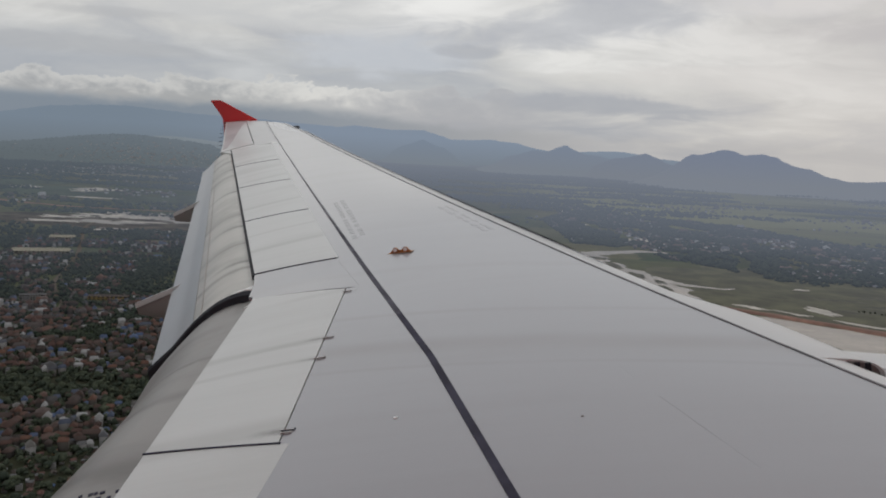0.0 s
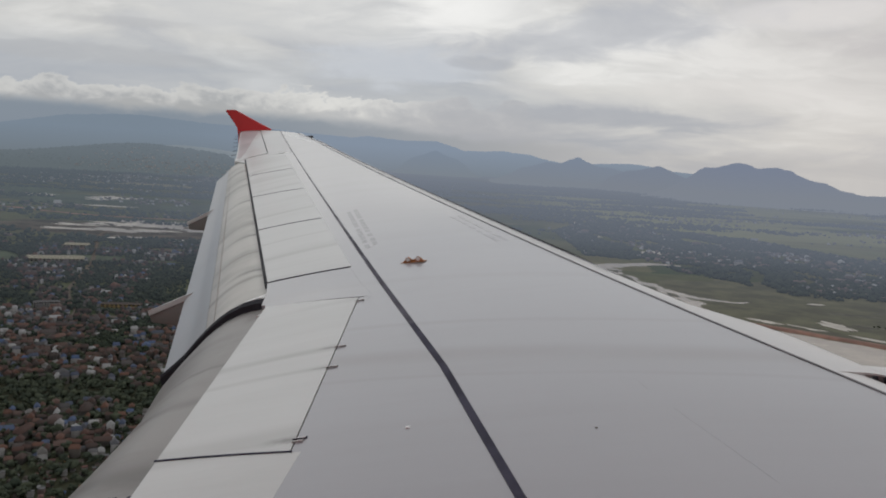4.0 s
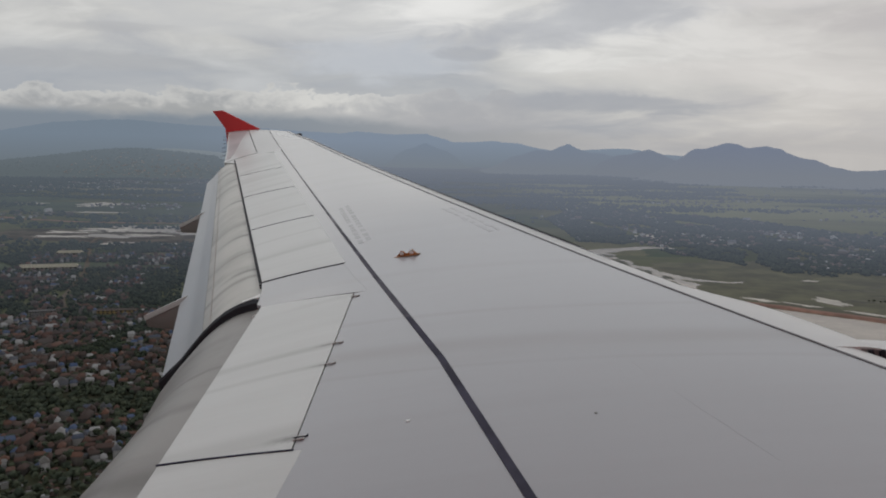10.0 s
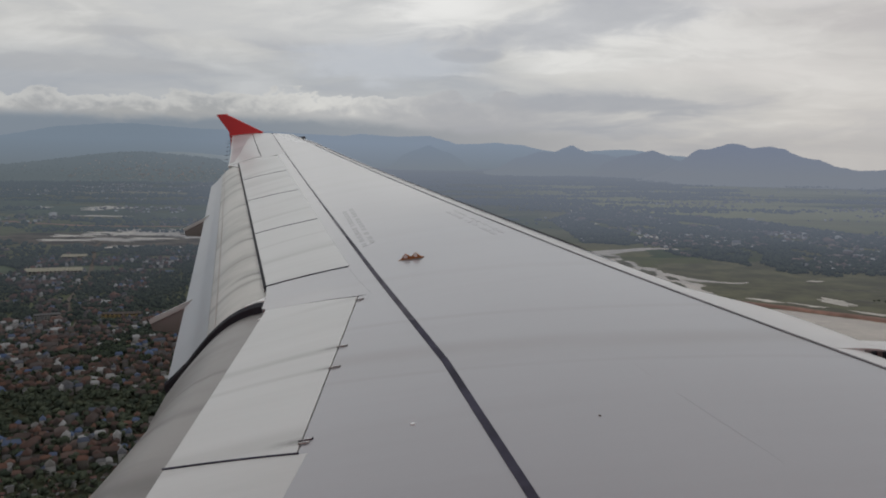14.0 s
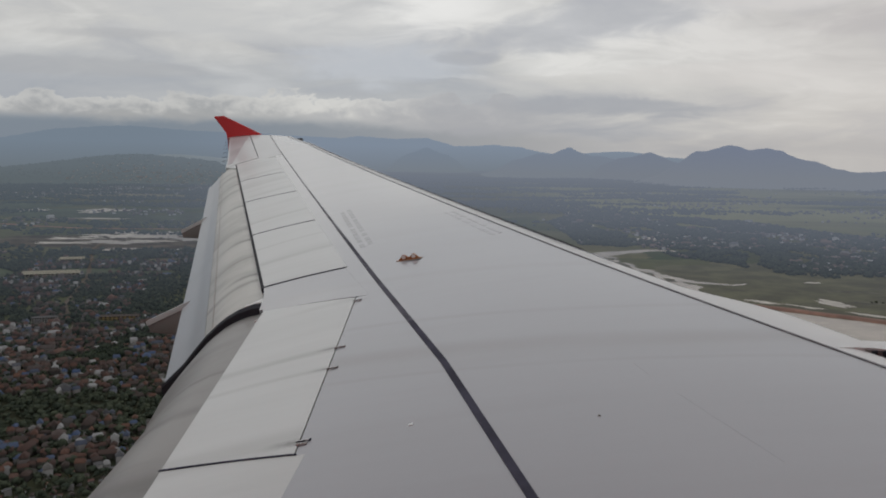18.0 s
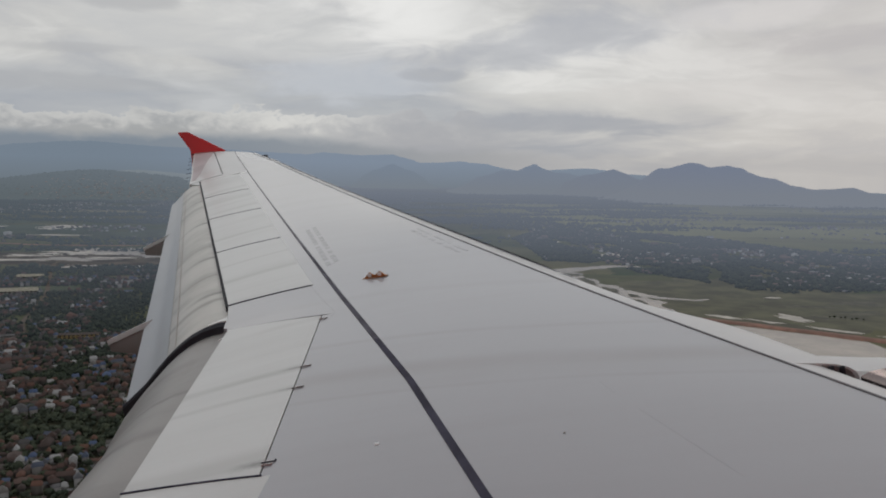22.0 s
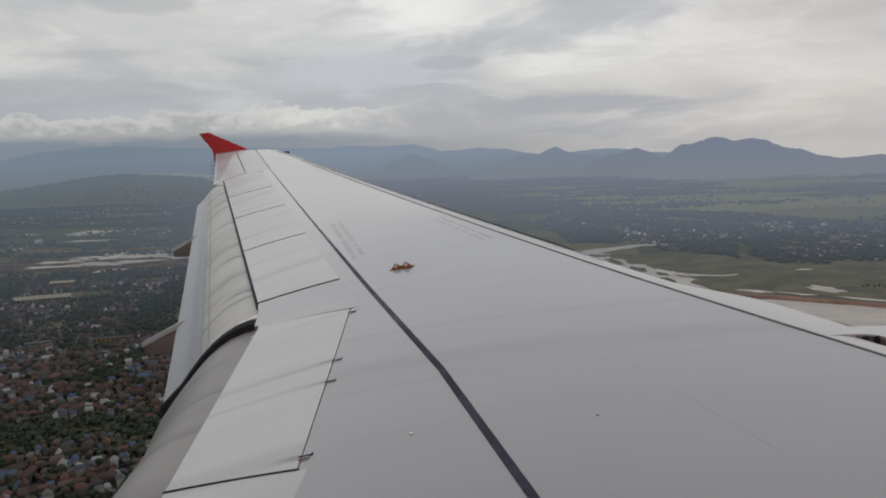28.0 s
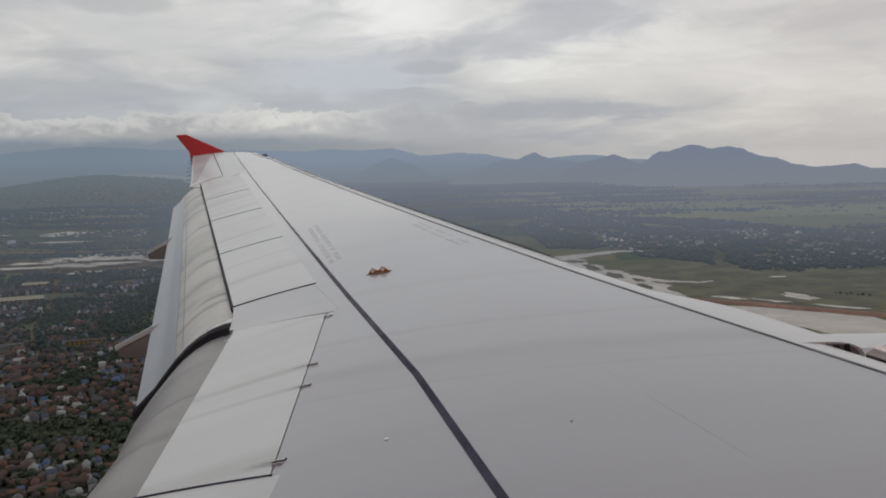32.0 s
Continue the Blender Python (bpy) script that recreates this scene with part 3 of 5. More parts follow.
def rub_bm():
    secs = []
    for i in range(13):
        x, y, z = flap_point(0.2 + 3.2 * i / 12, 0)
        e = 0.22 + 0.05 * math.sin(i * 2.3) * math.sin(i * 5.1 + 1) * (i > 3)
        secs.append([(x, y + 0.002, z + 0.010), (x, y + e, z + 0.010), (x, y + e, z - 0.01), (x, y + 0.002, z - 0.01)])
    return loft(secs)


def seam_bm(k, half, up):
    secs = []
    for i in range(31):
        v = i / 30
        a, b = flap_point(k - half, v), flap_point(k + half, v)
        secs.append([(a[0], a[1], a[2] + up), (b[0], b[1], b[2] + up), (b[0], b[1], b[2] - 0.01), (a[0], a[1], a[2] - 0.01)])
    return loft(secs)


part("flap_seam", seam_bm(5.55, 0.10, 0.004), FLAP_CLEAN, flap, "raised pale seam along the flap")
part("flap_seam", seam_bm(4.75, 0.05, 0.003), FAIR_GREY, flap, "narrow dark seam along the flap")
def rub_edge_bm():
    secs = []
    for i in range(13):
        x, y, z = flap_point(0.2 + 3.2 * i / 12, 0)
        e = 0.22 + 0.05 * math.sin(i * 2.3) * math.sin(i * 5.1 + 1) * (i > 3)
        secs.append([(x, y + e - 0.004, z + 0.009), (x, y + e + 0.035, z + 0.009), (x, y + e + 0.035, z - 0.01), (x, y + e - 0.004, z - 0.01)])
    return loft(secs)


part("strip_edge", rub_edge_bm(), FAIR_SIDE, flap, "grimy edge of the rub strip")
part("rub_strip", rub_bm(), plain("white_rub_strip", (0.78, 0.77, 0.75), 0.08, 0.4, 9.0), flap, "chipped white rub strip")

# inboard flap
IN_PROF = [(-4.30, -0.08), (-4.85, -0.05), (-5.0, -0.05), (-5.15, -0.062), (-5.27, -0.095), (-5.37, -0.142), (-5.47, -0.205), (-5.65, -0.375), (-5.81, -0.56)]


def in_flap(u, v):
    k = v * 8
    i = min(int(k), 7)
    y = lerp(1.3, 6.33, u)
    x, z = lerp(IN_PROF[i][0], IN_PROF[i + 1][0], k - i), lerp(IN_PROF[i][1], IN_PROF[i + 1][1], k - i)
    # towards the gap it comes up level with the outboard flap
    if x < -4.85:
        x = -4.85 + (x + 4.85) * lerp(0.86, 1.0, smooth01(y, 4.3, 6.2))
    out = float(np.interp(-x, [-p[0] for p in FLAP_IN], [p[1] for p in FLAP_IN])) - 0.04
    return (x, y, base_z(y) + lerp(z, max(z, out), smooth01(y, 5.2, 6.3)))


part("inboard_flap", grid_slab(in_flap, 20, 24, 0.05), FLAP_SOOTY, wing, "grimy inboard flap, lowered")

def chip_bm():
    secs = []
    for i in range(7):
        x, y, z = in_flap(0.965, 0.10 + 0.05 * i)
        e = 0.02 + 0.012 * math.sin(i * 2.1)
        secs.append([(x, y - e, z + 0.004), (x, y + 0.03, z + 0.004), (x, y + 0.03, z - 0.01), (x, y - e, z - 0.01)])
    return loft(secs)


def flap_note_bm():
    """A worn note on the inboard flap that cannot be read: dark bars."""
    bm = bmesh.new()
    for y, xs in ((4.178, (-4.912, -4.968, -4.992, -5.012, -5.052)), (4.142, (-4.925, -4.965, -5.01)), (4.112, (-4.915, -4.95, -4.98, -5.02))):
        for k, x in enumerate(xs):
            xp = -4.85 + (x + 4.85) / 0.86
            z = base_z(y) + float(np.interp(-xp, [-p[0] for p in IN_PROF], [p[1] for p in IN_PROF]))
            bmesh.ops.create_cube(bm, size=1.0, matrix=Matrix.Translation((x, y, z)) @ Matrix.Rotation(radians(25), 4, "Z") @ Matrix.Diagonal((0.013 + 0.004 * (k % 2), 0.020, 0.004, 1)))
    return bm


tagged(part("flap_note", flap_note_bm(), SEALANT, wing, "worn dark lettering on the inboard flap"), kind="stuff")
part("rub_strip", chip_bm(), bpy.data.materials["white_rub_strip"], wing, "short chipped white rub strip on the inboard flap")

# flap track fairings
def fairing(v, length, depth):
    x, y, z = flap_point(8, v)
    secs = []
    for i in range(9):
        s = i / 8
        w = lerp(0.14, 0.015, s ** 1.4)
        xx = lerp(x + 0.55, x - length, s)
        zt = lerp(z + 0.15, z - 0.075, s)
        zb = lerp(z - 0.16 - depth, z - 0.17, s ** 2.2)
        secs.append([(xx, y - w * 0.6, zt), (xx, y + w * 0.6, zt), (xx, y + w, lerp(zt, zb, 0.5)), (xx, y + w * 0.5, zb), (xx, y - w * 0.5, zb), (xx, y - w, lerp(zt, zb, 0.5))])
    ob = part("flap_track_fairing", loft(secs), FAIR_SIDE, wing, "grey canoe-shaped flap track fairing")
    cap = [[(a[0][0], a[0][1] - 0.02, a[0][2] + 0.006), (a[1][0], a[1][1] + 0.02, a[1][2] + 0.006), (a[1][0], a[1][1] + 0.02, a[1][2] - 0.035), (a[0][0], a[0][1] - 0.02, a[0][2] - 0.035)] for a in secs]
    part("fairing_cap", loft(cap), SLAT_WHITE, ob, "white painted top")


fairing(0.222, 0.34, 0.12)
fairing(0.69, 0.30, 0.10)

# escape-line bracket: twin-eyed orange fitting
def eye_plate():
    bm = bmesh.new()
    outer = []
    for i in range(41):
        x = lerp(-0.086, 0.086, i / 40)
        outer.append((x, float(np.interp(abs(x), (0, 0.014, 0.024, 0.032, 0.040, 0.048, 0.056, 0.068, 0.086), (0.021, 0.025, 0.038, 0.045, 0.048, 0.045, 0.037, 0.019, 0.005)))))
    front = [[bm.verts.new((x, yy, z)) for x, z in outer] for yy in (-0.006, 0.006)]
    low = [[bm.verts.new((x, yy, 0)) for x, z in outer] for yy in (-0.006, 0.006)]
    for s in (0, 1):
        for i in range(40):
            bm.faces.new((front[s][i], front[s][i + 1], low[s][i + 1], low[s][i]))
    for i in range(40):
        bm.faces.new((front[0][i], front[1][i], front[1][i + 1], front[0][i + 1]))
    for i in (0, 40):
        bm.faces.new((front[0][i], front[1][i], low[1][i], low[0][i]))
    return bm


bracket = part("escape_line_bracket", eye_plate(), ORANGE, wing, "orange-brown twin-eyed bracket")
bracket.location = (-4.275, 6.45, top_z(-4.275, 6.45))
bracket.rotation_euler = (0, 0, radians(-14))
bracket.scale = (0.82, 0.82, 0.68)
for sx in (-0.040, 0.040):
    bm = bmesh.new()
    bmesh.ops.create_cone(bm, segments=20, radius1=0.0165, radius2=0.0165, depth=0.016, cap_ends=True, matrix=Matrix.Translation((sx, 0, 0.025)) @ Matrix.Rotation(radians(90), 4, "X"))
    part("eye", bm, bpy.data.materials["white_rub_strip"], bracket, "pale eye in the bracket")
part("foot_plate", box_bm(0, 0, 0.002, 0.19, 0.05, 0.004, 0.0015), ORANGE, bracket)

# stencilled notes that cannot be read: small bars
random.seed(4)
def stencil(ax, ay, bx, by, rows, gap, size, seed, mat):
    rnd = random.Random(seed)
    L = math.hypot(bx - ax, by - ay)
    ux, uy = (bx - ax) / L, (by - ay) / L
    nxv, nyv = -uy, ux
    bm = bmesh.new()
    for r in range(rows):
        s = rnd.uniform(0, 0.05)
        while s < L - 0.05:
            w = rnd.uniform(0.05, 0.11)
            ca = []
            for ds, dn in ((0, 0), (w, 0), (w, size), (0, size)):
                x = ax + ux * (s + ds) + nxv * (r * gap + dn)
                y = ay + uy * (s + ds) + nyv * (r * gap + dn)
                ca.append(bm.verts.new((x, y, top_z(x, y) + 0.0009)))
            bm.faces.new(ca)
            s += w + (rnd.uniform(0.022, 0.034) if rnd.random() < 0.6 else rnd.uniform(0.06, 0.09))
    ex = bmesh.ops.extrude_face_region(bm, geom=bm.faces[:])
    bmesh.ops.translate(bm, verts=[v for v in ex["geom"] if isinstance(v, bmesh.types.BMVert)], vec=(0, 0, -0.002))
    tagged(part("stencil_lettering", bm, mat, wing, "small grey stencilled lines"), kind="stuff")


stencil(-4.655, 6.98, -5.13, 8.37, 2, -0.058, 0.034, 1, MARK_GREY)
stencil(-3.715, 6.80, -4.14, 7.78, 2, 0.055, 0.026, 2, MARK_WORN)
part("paint_chip", box_bm(-3.925, 4.225, top_z(-3.925, 4.225) + 0.0015, 0.013, 0.011, 0.003), plain("bare_white_chip", (0.9, 0.9, 0.9), 0.02, 0.4), wing, "small white chip in the paint")

SCRATCH = paint("scratched_grey", (0.257, 0.253, 0.268), (0.26, 0.256, 0.27), 0.8, 0.36, (9.0, 9.0, 9.0), 4.0, 1.0)
for a, b in (((-3.09, 4.224), (-2.901, 3.747)), ((-3.185, 4.484), (-3.145, 4.364))):
    quad("scratch", ((a[0] + 0.0004, a[1]), (a[0] - 0.0004, a[1]), (b[0] + 0.0004, b[1]), (b[0] - 0.0004, b[1])), SCRATCH, 1, 6, 0.0003, 0.002, "faint scratch in the paint")

part("paint_spot", box_bm(-3.328, 4.11, top_z(-3.328, 4.11) + 0.001, 0.008, 0.008, 0.002), FAIR_SIDE, wing, "tiny dark spot on the paint")
for a, b in (((-4.698, 6.55), (-4.409, 5.885)), ((-4.409, 5.885), (-4.416, 5.770))):
    quad("panel_line", ((a[0] + 0.0015, a[1]), (a[0] - 0.0015, a[1]), (b[0] + 0.0015, b[1]), (b[0] - 0.0015, b[1])), MARK_WORN, 1, 6, 0.0006, 0.002)

# pylon and engine cowling ahead of the wing
def pylon_section(x):
    s = (x + 2.75) / 3.6
    zt = lerp(-0.115, -0.335, smooth01(s, 0, 0.42))
    w = 0.20
    return [(x, 5.75 - w, zt - 0.5), (x, 5.75 - w, zt - 0.08), (x, 5.75 - w * 0.6, zt - 0.01), (x, 5.75, zt), (x, 5.75 + w * 0.6, zt - 0.01), (x, 5.75 + w, zt - 0.08), (x, 5.75 + w, zt - 0.5)]


part("pylon", loft([pylon_section(lerp(-2.75, 0.85, i / 16)) for i in range(17)]), SLAT_WHITE, wing, "white engine pylon")


def cowl_section(x, r):
    return [(x, 5.75 + r * math.sin(2 * math.pi * i / 40), -1.42 + r * math.cos(2 * math.pi * i / 40)) for i in range(40)]


cowl = part("engine_cowling", loft([cowl_section(lerp(-2.2, 2.4, i / 12), 0.80 + 0.33 * math.sin(math.pi * lerp(0.22, 0.85, i / 12))) for i in range(13)]), SLAT_WHITE, wing, "white engine cowling")
part("exhaust_ring", loft([cowl_section(lerp(-2.45, -2.19, i / 3), 0.95 + 0.02 * i) for i in range(4)]), BARE_METAL, cowl, "bright bare metal ring")

# the fence's pinkish reflection on the aileron, painted as a thin plate
quad("painted_fence_reflection", ((-8.36, 14.25), (-8.43, 14.22), (x_ail(16.72) - 0.02, 16.72), (-9.28, 16.80)), plain("painted_pink_reflection", (0.40, 0.33, 0.335), 0.1, 0.4), 4, 8, 0.003, 0.003, "pale pinkish reflection of the fence, painted on")

# fuselage round the camera, with the window that it looks through
FUS_Z, FUS_R, FUS_IN = 0.78, 1.975, 1.88
WIN_X, WIN_A = -3.34, math.asin(0.425 / 1.93)
CABIN = plain("cabin_lining", (0.55, 0.54, 0.52), 0.05, 0.6)


def fuselage_bm():
    xs = [-15, -11, -8, -6, -4.6, WIN_X - 0.5, WIN_X - 0.16, WIN_X + 0.16, WIN_X + 0.5, -1.6, 0, 2, 5, 9]
    half = 0.115
    th = sorted(set([round(WIN_A - half, 5), round(WIN_A + half, 5)] + [round(WIN_A + half + (2 * math.pi - 2 * half) * k / 44, 5) for k in range(1, 44)]))
    bm = bmesh.new()
    n = len(th)
    ring = {}
    for r in (FUS_R, FUS_IN):
        for i, x in enumerate(xs):
            for j, a in enumerate(th):
                ring[r, i, j] = bm.verts.new((x, r * math.cos(a), FUS_Z + r * math.sin(a)))
    iw, jw = xs.index(WIN_X - 0.16), 0
    for i in range(len(xs) - 1):
        for j in range(n):
            k = (j + 1) % n
            if i == iw and j == jw:
                a, b = (i, j), (i + 1, k)
                for (p, q) in (((i, j), (i + 1, j)), ((i + 1, j), (i + 1, k)), ((i + 1, k), (i, k)), ((i, k), (i, j))):
                    bm.faces.new((ring[FUS_R, p[0], p[1]], ring[FUS_R, q[0], q[1]], ring[FUS_IN, q[0], q[1]], ring[FUS_IN, p[0], p[1]]))
                continue
            for r in (FUS_R, FUS_IN):
                bm.faces.new((ring[r, i, j], ring[r, i + 1, j], ring[r, i + 1, k], ring[r, i, k]))
    for i in (0, len(xs) - 1):
        bm.faces.new([ring[FUS_R, i, j] for j in range(n)])
        bm.faces.new([ring[FUS_IN, i, j] for j in range(n)])
    return bm


part("fuselage", fuselage_bm(), FENCE_RED, wing, "red fuselage side with the window looked through", 0.6)
part("cabin_floor", box_bm(-3, 0, 0.20, 23, 3.5, 0.08), CABIN, wing)



def lip_section(y):
    a, b = x_slat(y) + nose(y) * 0.725, x_slat(y) + nose(y) * 0.703
    up = lerp(-0.04, -0.008, smooth01(y, 5.6, 6.5))
    return [(a, y, top_z(a, y) + up), (b, y, top_z(b, y) + up), (b, y, top_z(b, y) + up - 0.012), (a, y, top_z(a, y) + up - 0.012)]


part("slat_lip", loft([lip_section(lerp(5.6, 16.55, i / 60)) for i in range(61)]), GAP_DARK, wing, "thin black lip along the slats")


# ---------------------------------------------------------------- the land below
# Beyond 3 km the land is drawn together towards the eye, so that the far hills stay within 4.9 km.
NEAR = 3000.0
_r = np.linspace(NEAR, 4900.0, 400)
_R = _r + 2.1e-6 * (_r - NEAR) ** 3


def drawn(v):
    """True places (n, 3) to built places."""
    v = np.asarray(v, float).copy()
    R = np.hypot(v[:, 0], v[:, 1])
    k = np.where(R > NEAR, np.interp(R, _R, _r) / np.maximum(R, 1.0), 1.0)
    v[:, 0] *= k
    v[:, 1] *= k
    v[:, 2] = EYE_Z + (v[:, 2] - EYE_Z) * k
    return v


def numpy_mesh(name, verts, faces, uv=None):
    me = bpy.data.meshes.new(name)
    verts, faces = np.asarray(verts, np.float32), np.asarray(faces, np.int32)
    k = faces.shape[1]
    me.vertices.add(len(verts))
    me.vertices.foreach_set("co", verts.ravel())
    me.loops.add(faces.size)
    me.loops.foreach_set("vertex_index", faces.ravel())
    me.polygons.add(len(faces))
    me.polygons.foreach_set("loop_start", np.arange(len(faces), dtype=np.int32) * k)
    me.polygons.foreach_set("loop_total", np.full(len(faces), k, np.int32))
    if uv is not None:
        lay = me.uv_layers.new(name="plan")
        lay.data.foreach_set("uv", np.asarray(uv, np.float32)[faces.ravel()].ravel())
    me.update()
    return me


def painted_haze(m, colour, most, fixed=0.0, rise=0.0, foot=None, power=1.35, lift=(205.0, 345.0)):
    """Haze painted into distant land: mist-coloured emission is mixed in, more with distance (fixed: the same all over;
    rise: less so on high ground).
    """
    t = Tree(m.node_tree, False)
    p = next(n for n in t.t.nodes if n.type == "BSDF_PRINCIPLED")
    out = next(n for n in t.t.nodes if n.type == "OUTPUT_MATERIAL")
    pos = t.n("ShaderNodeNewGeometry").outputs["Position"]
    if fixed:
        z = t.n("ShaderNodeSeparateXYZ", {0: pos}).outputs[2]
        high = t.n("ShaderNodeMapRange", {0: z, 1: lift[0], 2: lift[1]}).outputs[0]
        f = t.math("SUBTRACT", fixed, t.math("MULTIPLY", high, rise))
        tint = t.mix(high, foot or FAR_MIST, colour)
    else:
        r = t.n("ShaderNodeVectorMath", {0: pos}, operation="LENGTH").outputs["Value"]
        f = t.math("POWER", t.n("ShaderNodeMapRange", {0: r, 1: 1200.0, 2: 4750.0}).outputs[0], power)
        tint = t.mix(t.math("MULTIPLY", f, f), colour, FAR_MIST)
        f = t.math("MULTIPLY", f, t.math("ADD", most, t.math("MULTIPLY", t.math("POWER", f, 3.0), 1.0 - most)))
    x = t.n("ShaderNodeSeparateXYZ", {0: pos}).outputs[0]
    west = t.math("SUBTRACT", 1.0, t.step(x, -1700.0, -500.0))      # the painted haze is dimmer on that side
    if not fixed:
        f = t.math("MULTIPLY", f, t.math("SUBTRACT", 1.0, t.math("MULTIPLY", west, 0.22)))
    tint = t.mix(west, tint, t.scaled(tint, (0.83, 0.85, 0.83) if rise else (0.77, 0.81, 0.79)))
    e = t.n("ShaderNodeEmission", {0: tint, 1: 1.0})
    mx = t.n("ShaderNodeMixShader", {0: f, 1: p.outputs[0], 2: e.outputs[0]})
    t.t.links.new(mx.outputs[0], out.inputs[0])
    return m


# emission colours of the painted haze
FAR_MIST = (0.190, 0.216, 0.264)
MIST = (0.172, 0.200, 0.256)


def fields(name, a, b, c, earth, size, gold):
    """A patchwork of paddies and meadows; uv is the plan in kilometres."""
    def build(t):
        uv = t.n("ShaderNodeUVMap", uv_map="plan").outputs[0]
        warp = t.n("ShaderNodeTexNoise", {"Vector": uv, "Scale": 6.0, "Detail": 3.0}).outputs["Color"]
        uw = t.n("ShaderNodeVectorMath", {0: uv, 1: t.scaled(warp, (0.12, 0.12, 0.0))}, operation="ADD").outputs[0]
        v = t.n("ShaderNodeTexVoronoi", {"Vector": t.scaled(uw, (1.0, 0.8, 1.0)), "Scale": size, "Randomness": 0.9}, distance="CHEBYCHEV")
        patch = t.n("ShaderNodeSeparateColor", {0: v.outputs["Color"]}).outputs[0]
        v2 = t.n("ShaderNodeTexVoronoi", {"Vector": uw, "Scale": size * 5.0, "Randomness": 0.7}, distance="CHEBYCHEV")
        small = t.n("ShaderNodeSeparateColor", {0: v2.outputs["Color"]}).outputs[1]
        big = t.noise(uv, 1.3, 3.0, 0.5)
        col = t.mix(patch, a, b)
        col = t.mix(t.math("MULTIPLY", small, 0.45), col, c)
        col = t.mix(t.math("MULTIPLY", t.step(big, 0.45, 0.65), 0.5), col, c)
        col = t.mix(t.math("MULTIPLY", t.step(t.noise(uv, 7.0, 4.0, 0.6), 0.64, 0.74), 0.6), col, earth)
        east = t.n("ShaderNodeSeparateXYZ", {0: uv}).outputs[0]
        north = t.n("ShaderNodeSeparateXYZ", {0: uv}).outputs[1]
        ripe = t.math("MULTIPLY", t.math("MULTIPLY", t.step(east, 0.2, 1.1), t.step(north, 2.4, 4.6)), t.step(t.noise(t.scaled(uv, (0.5, 1.4, 1.0)), 0.9, 3.0, 0.5), 0.30, 0.52))
        col = t.mix(t.math("MULTIPLY", ripe, 0.75), col, gold)
        grain = t.noise(uv, 160.0, 3.0, 0.6)
        col = t.mix(t.math("MULTIPLY", grain, 0.3), col, tuple(x * 0.55 for x in a))
        return col
    return material(name, build, 0.9, Specular_IOR_Level=0.1)


def fan(radii, angles):
    v, f = [], []
    n = len(angles)
    for R in radii:
        for a in angles:
            v.append((R * math.sin(a), R * math.cos(a), 0.0))
    for i in range(len(radii) - 1):
        for j in range(n - 1):
            f.append((i * n + j, i * n + j + 1, (i + 1) * n + j + 1, (i + 1) * n + j))
    return np.array(v), np.array(f)


turn = [radians(-180 + 3 * i) for i in range(121)]
GROUND_MAT = fields("paddy_and_meadow", (0.030, 0.036, 0.020), (0.046, 0.050, 0.027), (0.046, 0.040, 0.028), (0.050, 0.036, 0.027), 9.0, (0.06, 0.066, 0.026))
# the far paddies carry haze as emission in their material
PLAIN_MAT = painted_haze(fields("distant_paddies", (0.045, 0.072, 0.032), (0.148, 0.138, 0.072), (0.074, 0.066, 0.043), (0.12, 0.09, 0.062), 3.6, (0.34, 0.335, 0.18)), MIST, 0.78, power=1.45)
v, f = fan([2.0] + list(np.linspace(60, 1200, 30)), turn)
tagged(finish("ground", numpy_mesh("ground", v, f, v[:, :2] / 1000), GROUND_MAT, smooth=0), "flat green paddies and meadows far below", "ground", kind="structure")
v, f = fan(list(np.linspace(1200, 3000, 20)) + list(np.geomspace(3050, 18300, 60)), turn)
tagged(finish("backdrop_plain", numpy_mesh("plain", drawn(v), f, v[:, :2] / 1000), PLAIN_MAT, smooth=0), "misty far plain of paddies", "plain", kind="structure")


SLOPES = {}


# hills and mountains of the distance: azimuth and height of the skyline in degrees
def skyline(name, dist, deep, pts, rough, seed, mat, label):
    az0, az1 = pts[0][0], pts[-1][0]
    n, m = max(60, int((az1 - az0) * 14)), 16
    az = np.linspace(az0, az1, n)
    el = np.interp(az, [p[0] for p in pts], [p[1] for p in pts])
    k = np.hanning(7)
    el = np.convolve(np.pad(el, 3, mode="edge"), k / k.sum(), mode="valid")
    verts = []
    for i, a in enumerate(az):
        edge = min(1.0, 6.0 * min(i, n - 1 - i) / n)
        top = EYE_Z + dist * math.tan(radians(el[i] + rough * noise.noise((a * 2.3, seed, 0)) + rough * 0.6 * noise.noise((a * 7.1, seed, 3))))
        top = max(top, 12.0) * edge
        for j in range(m):
            s = j / (m - 1)
            R = dist + deep * (s - 0.62)
            prof = math.sin(math.pi * min(1.0, s / 0.62) / 2) ** 1.7 if s < 0.62 else math.cos((s - 0.62) / 0.38 * math.pi / 2)
            spur = noise.fractal((a * 0.9, s * 3.0, seed), 0.7, 2.1, 5)
            z = top * prof * (1 + 0.30 * spur * (1 - prof))
            verts.append((R * math.sin(radians(a)), R * math.cos(radians(a)), max(z, 0) - 8 * (1 - prof)))
    idx = np.arange(n * m).reshape(n, m)
    faces = np.stack([idx[:-1, :-1], idx[1:, :-1], idx[1:, 1:], idx[:-1, 1:]], -1).reshape(-1, 4)
    vv = np.array(verts)
    SLOPES[name] = vv.reshape(n, m, 3)
    return tagged(finish("backdrop_" + name, numpy_mesh(name, drawn(vv), faces, vv[:, :2] / 1000), mat, smooth=3.0), label, "mountains", kind="structure")


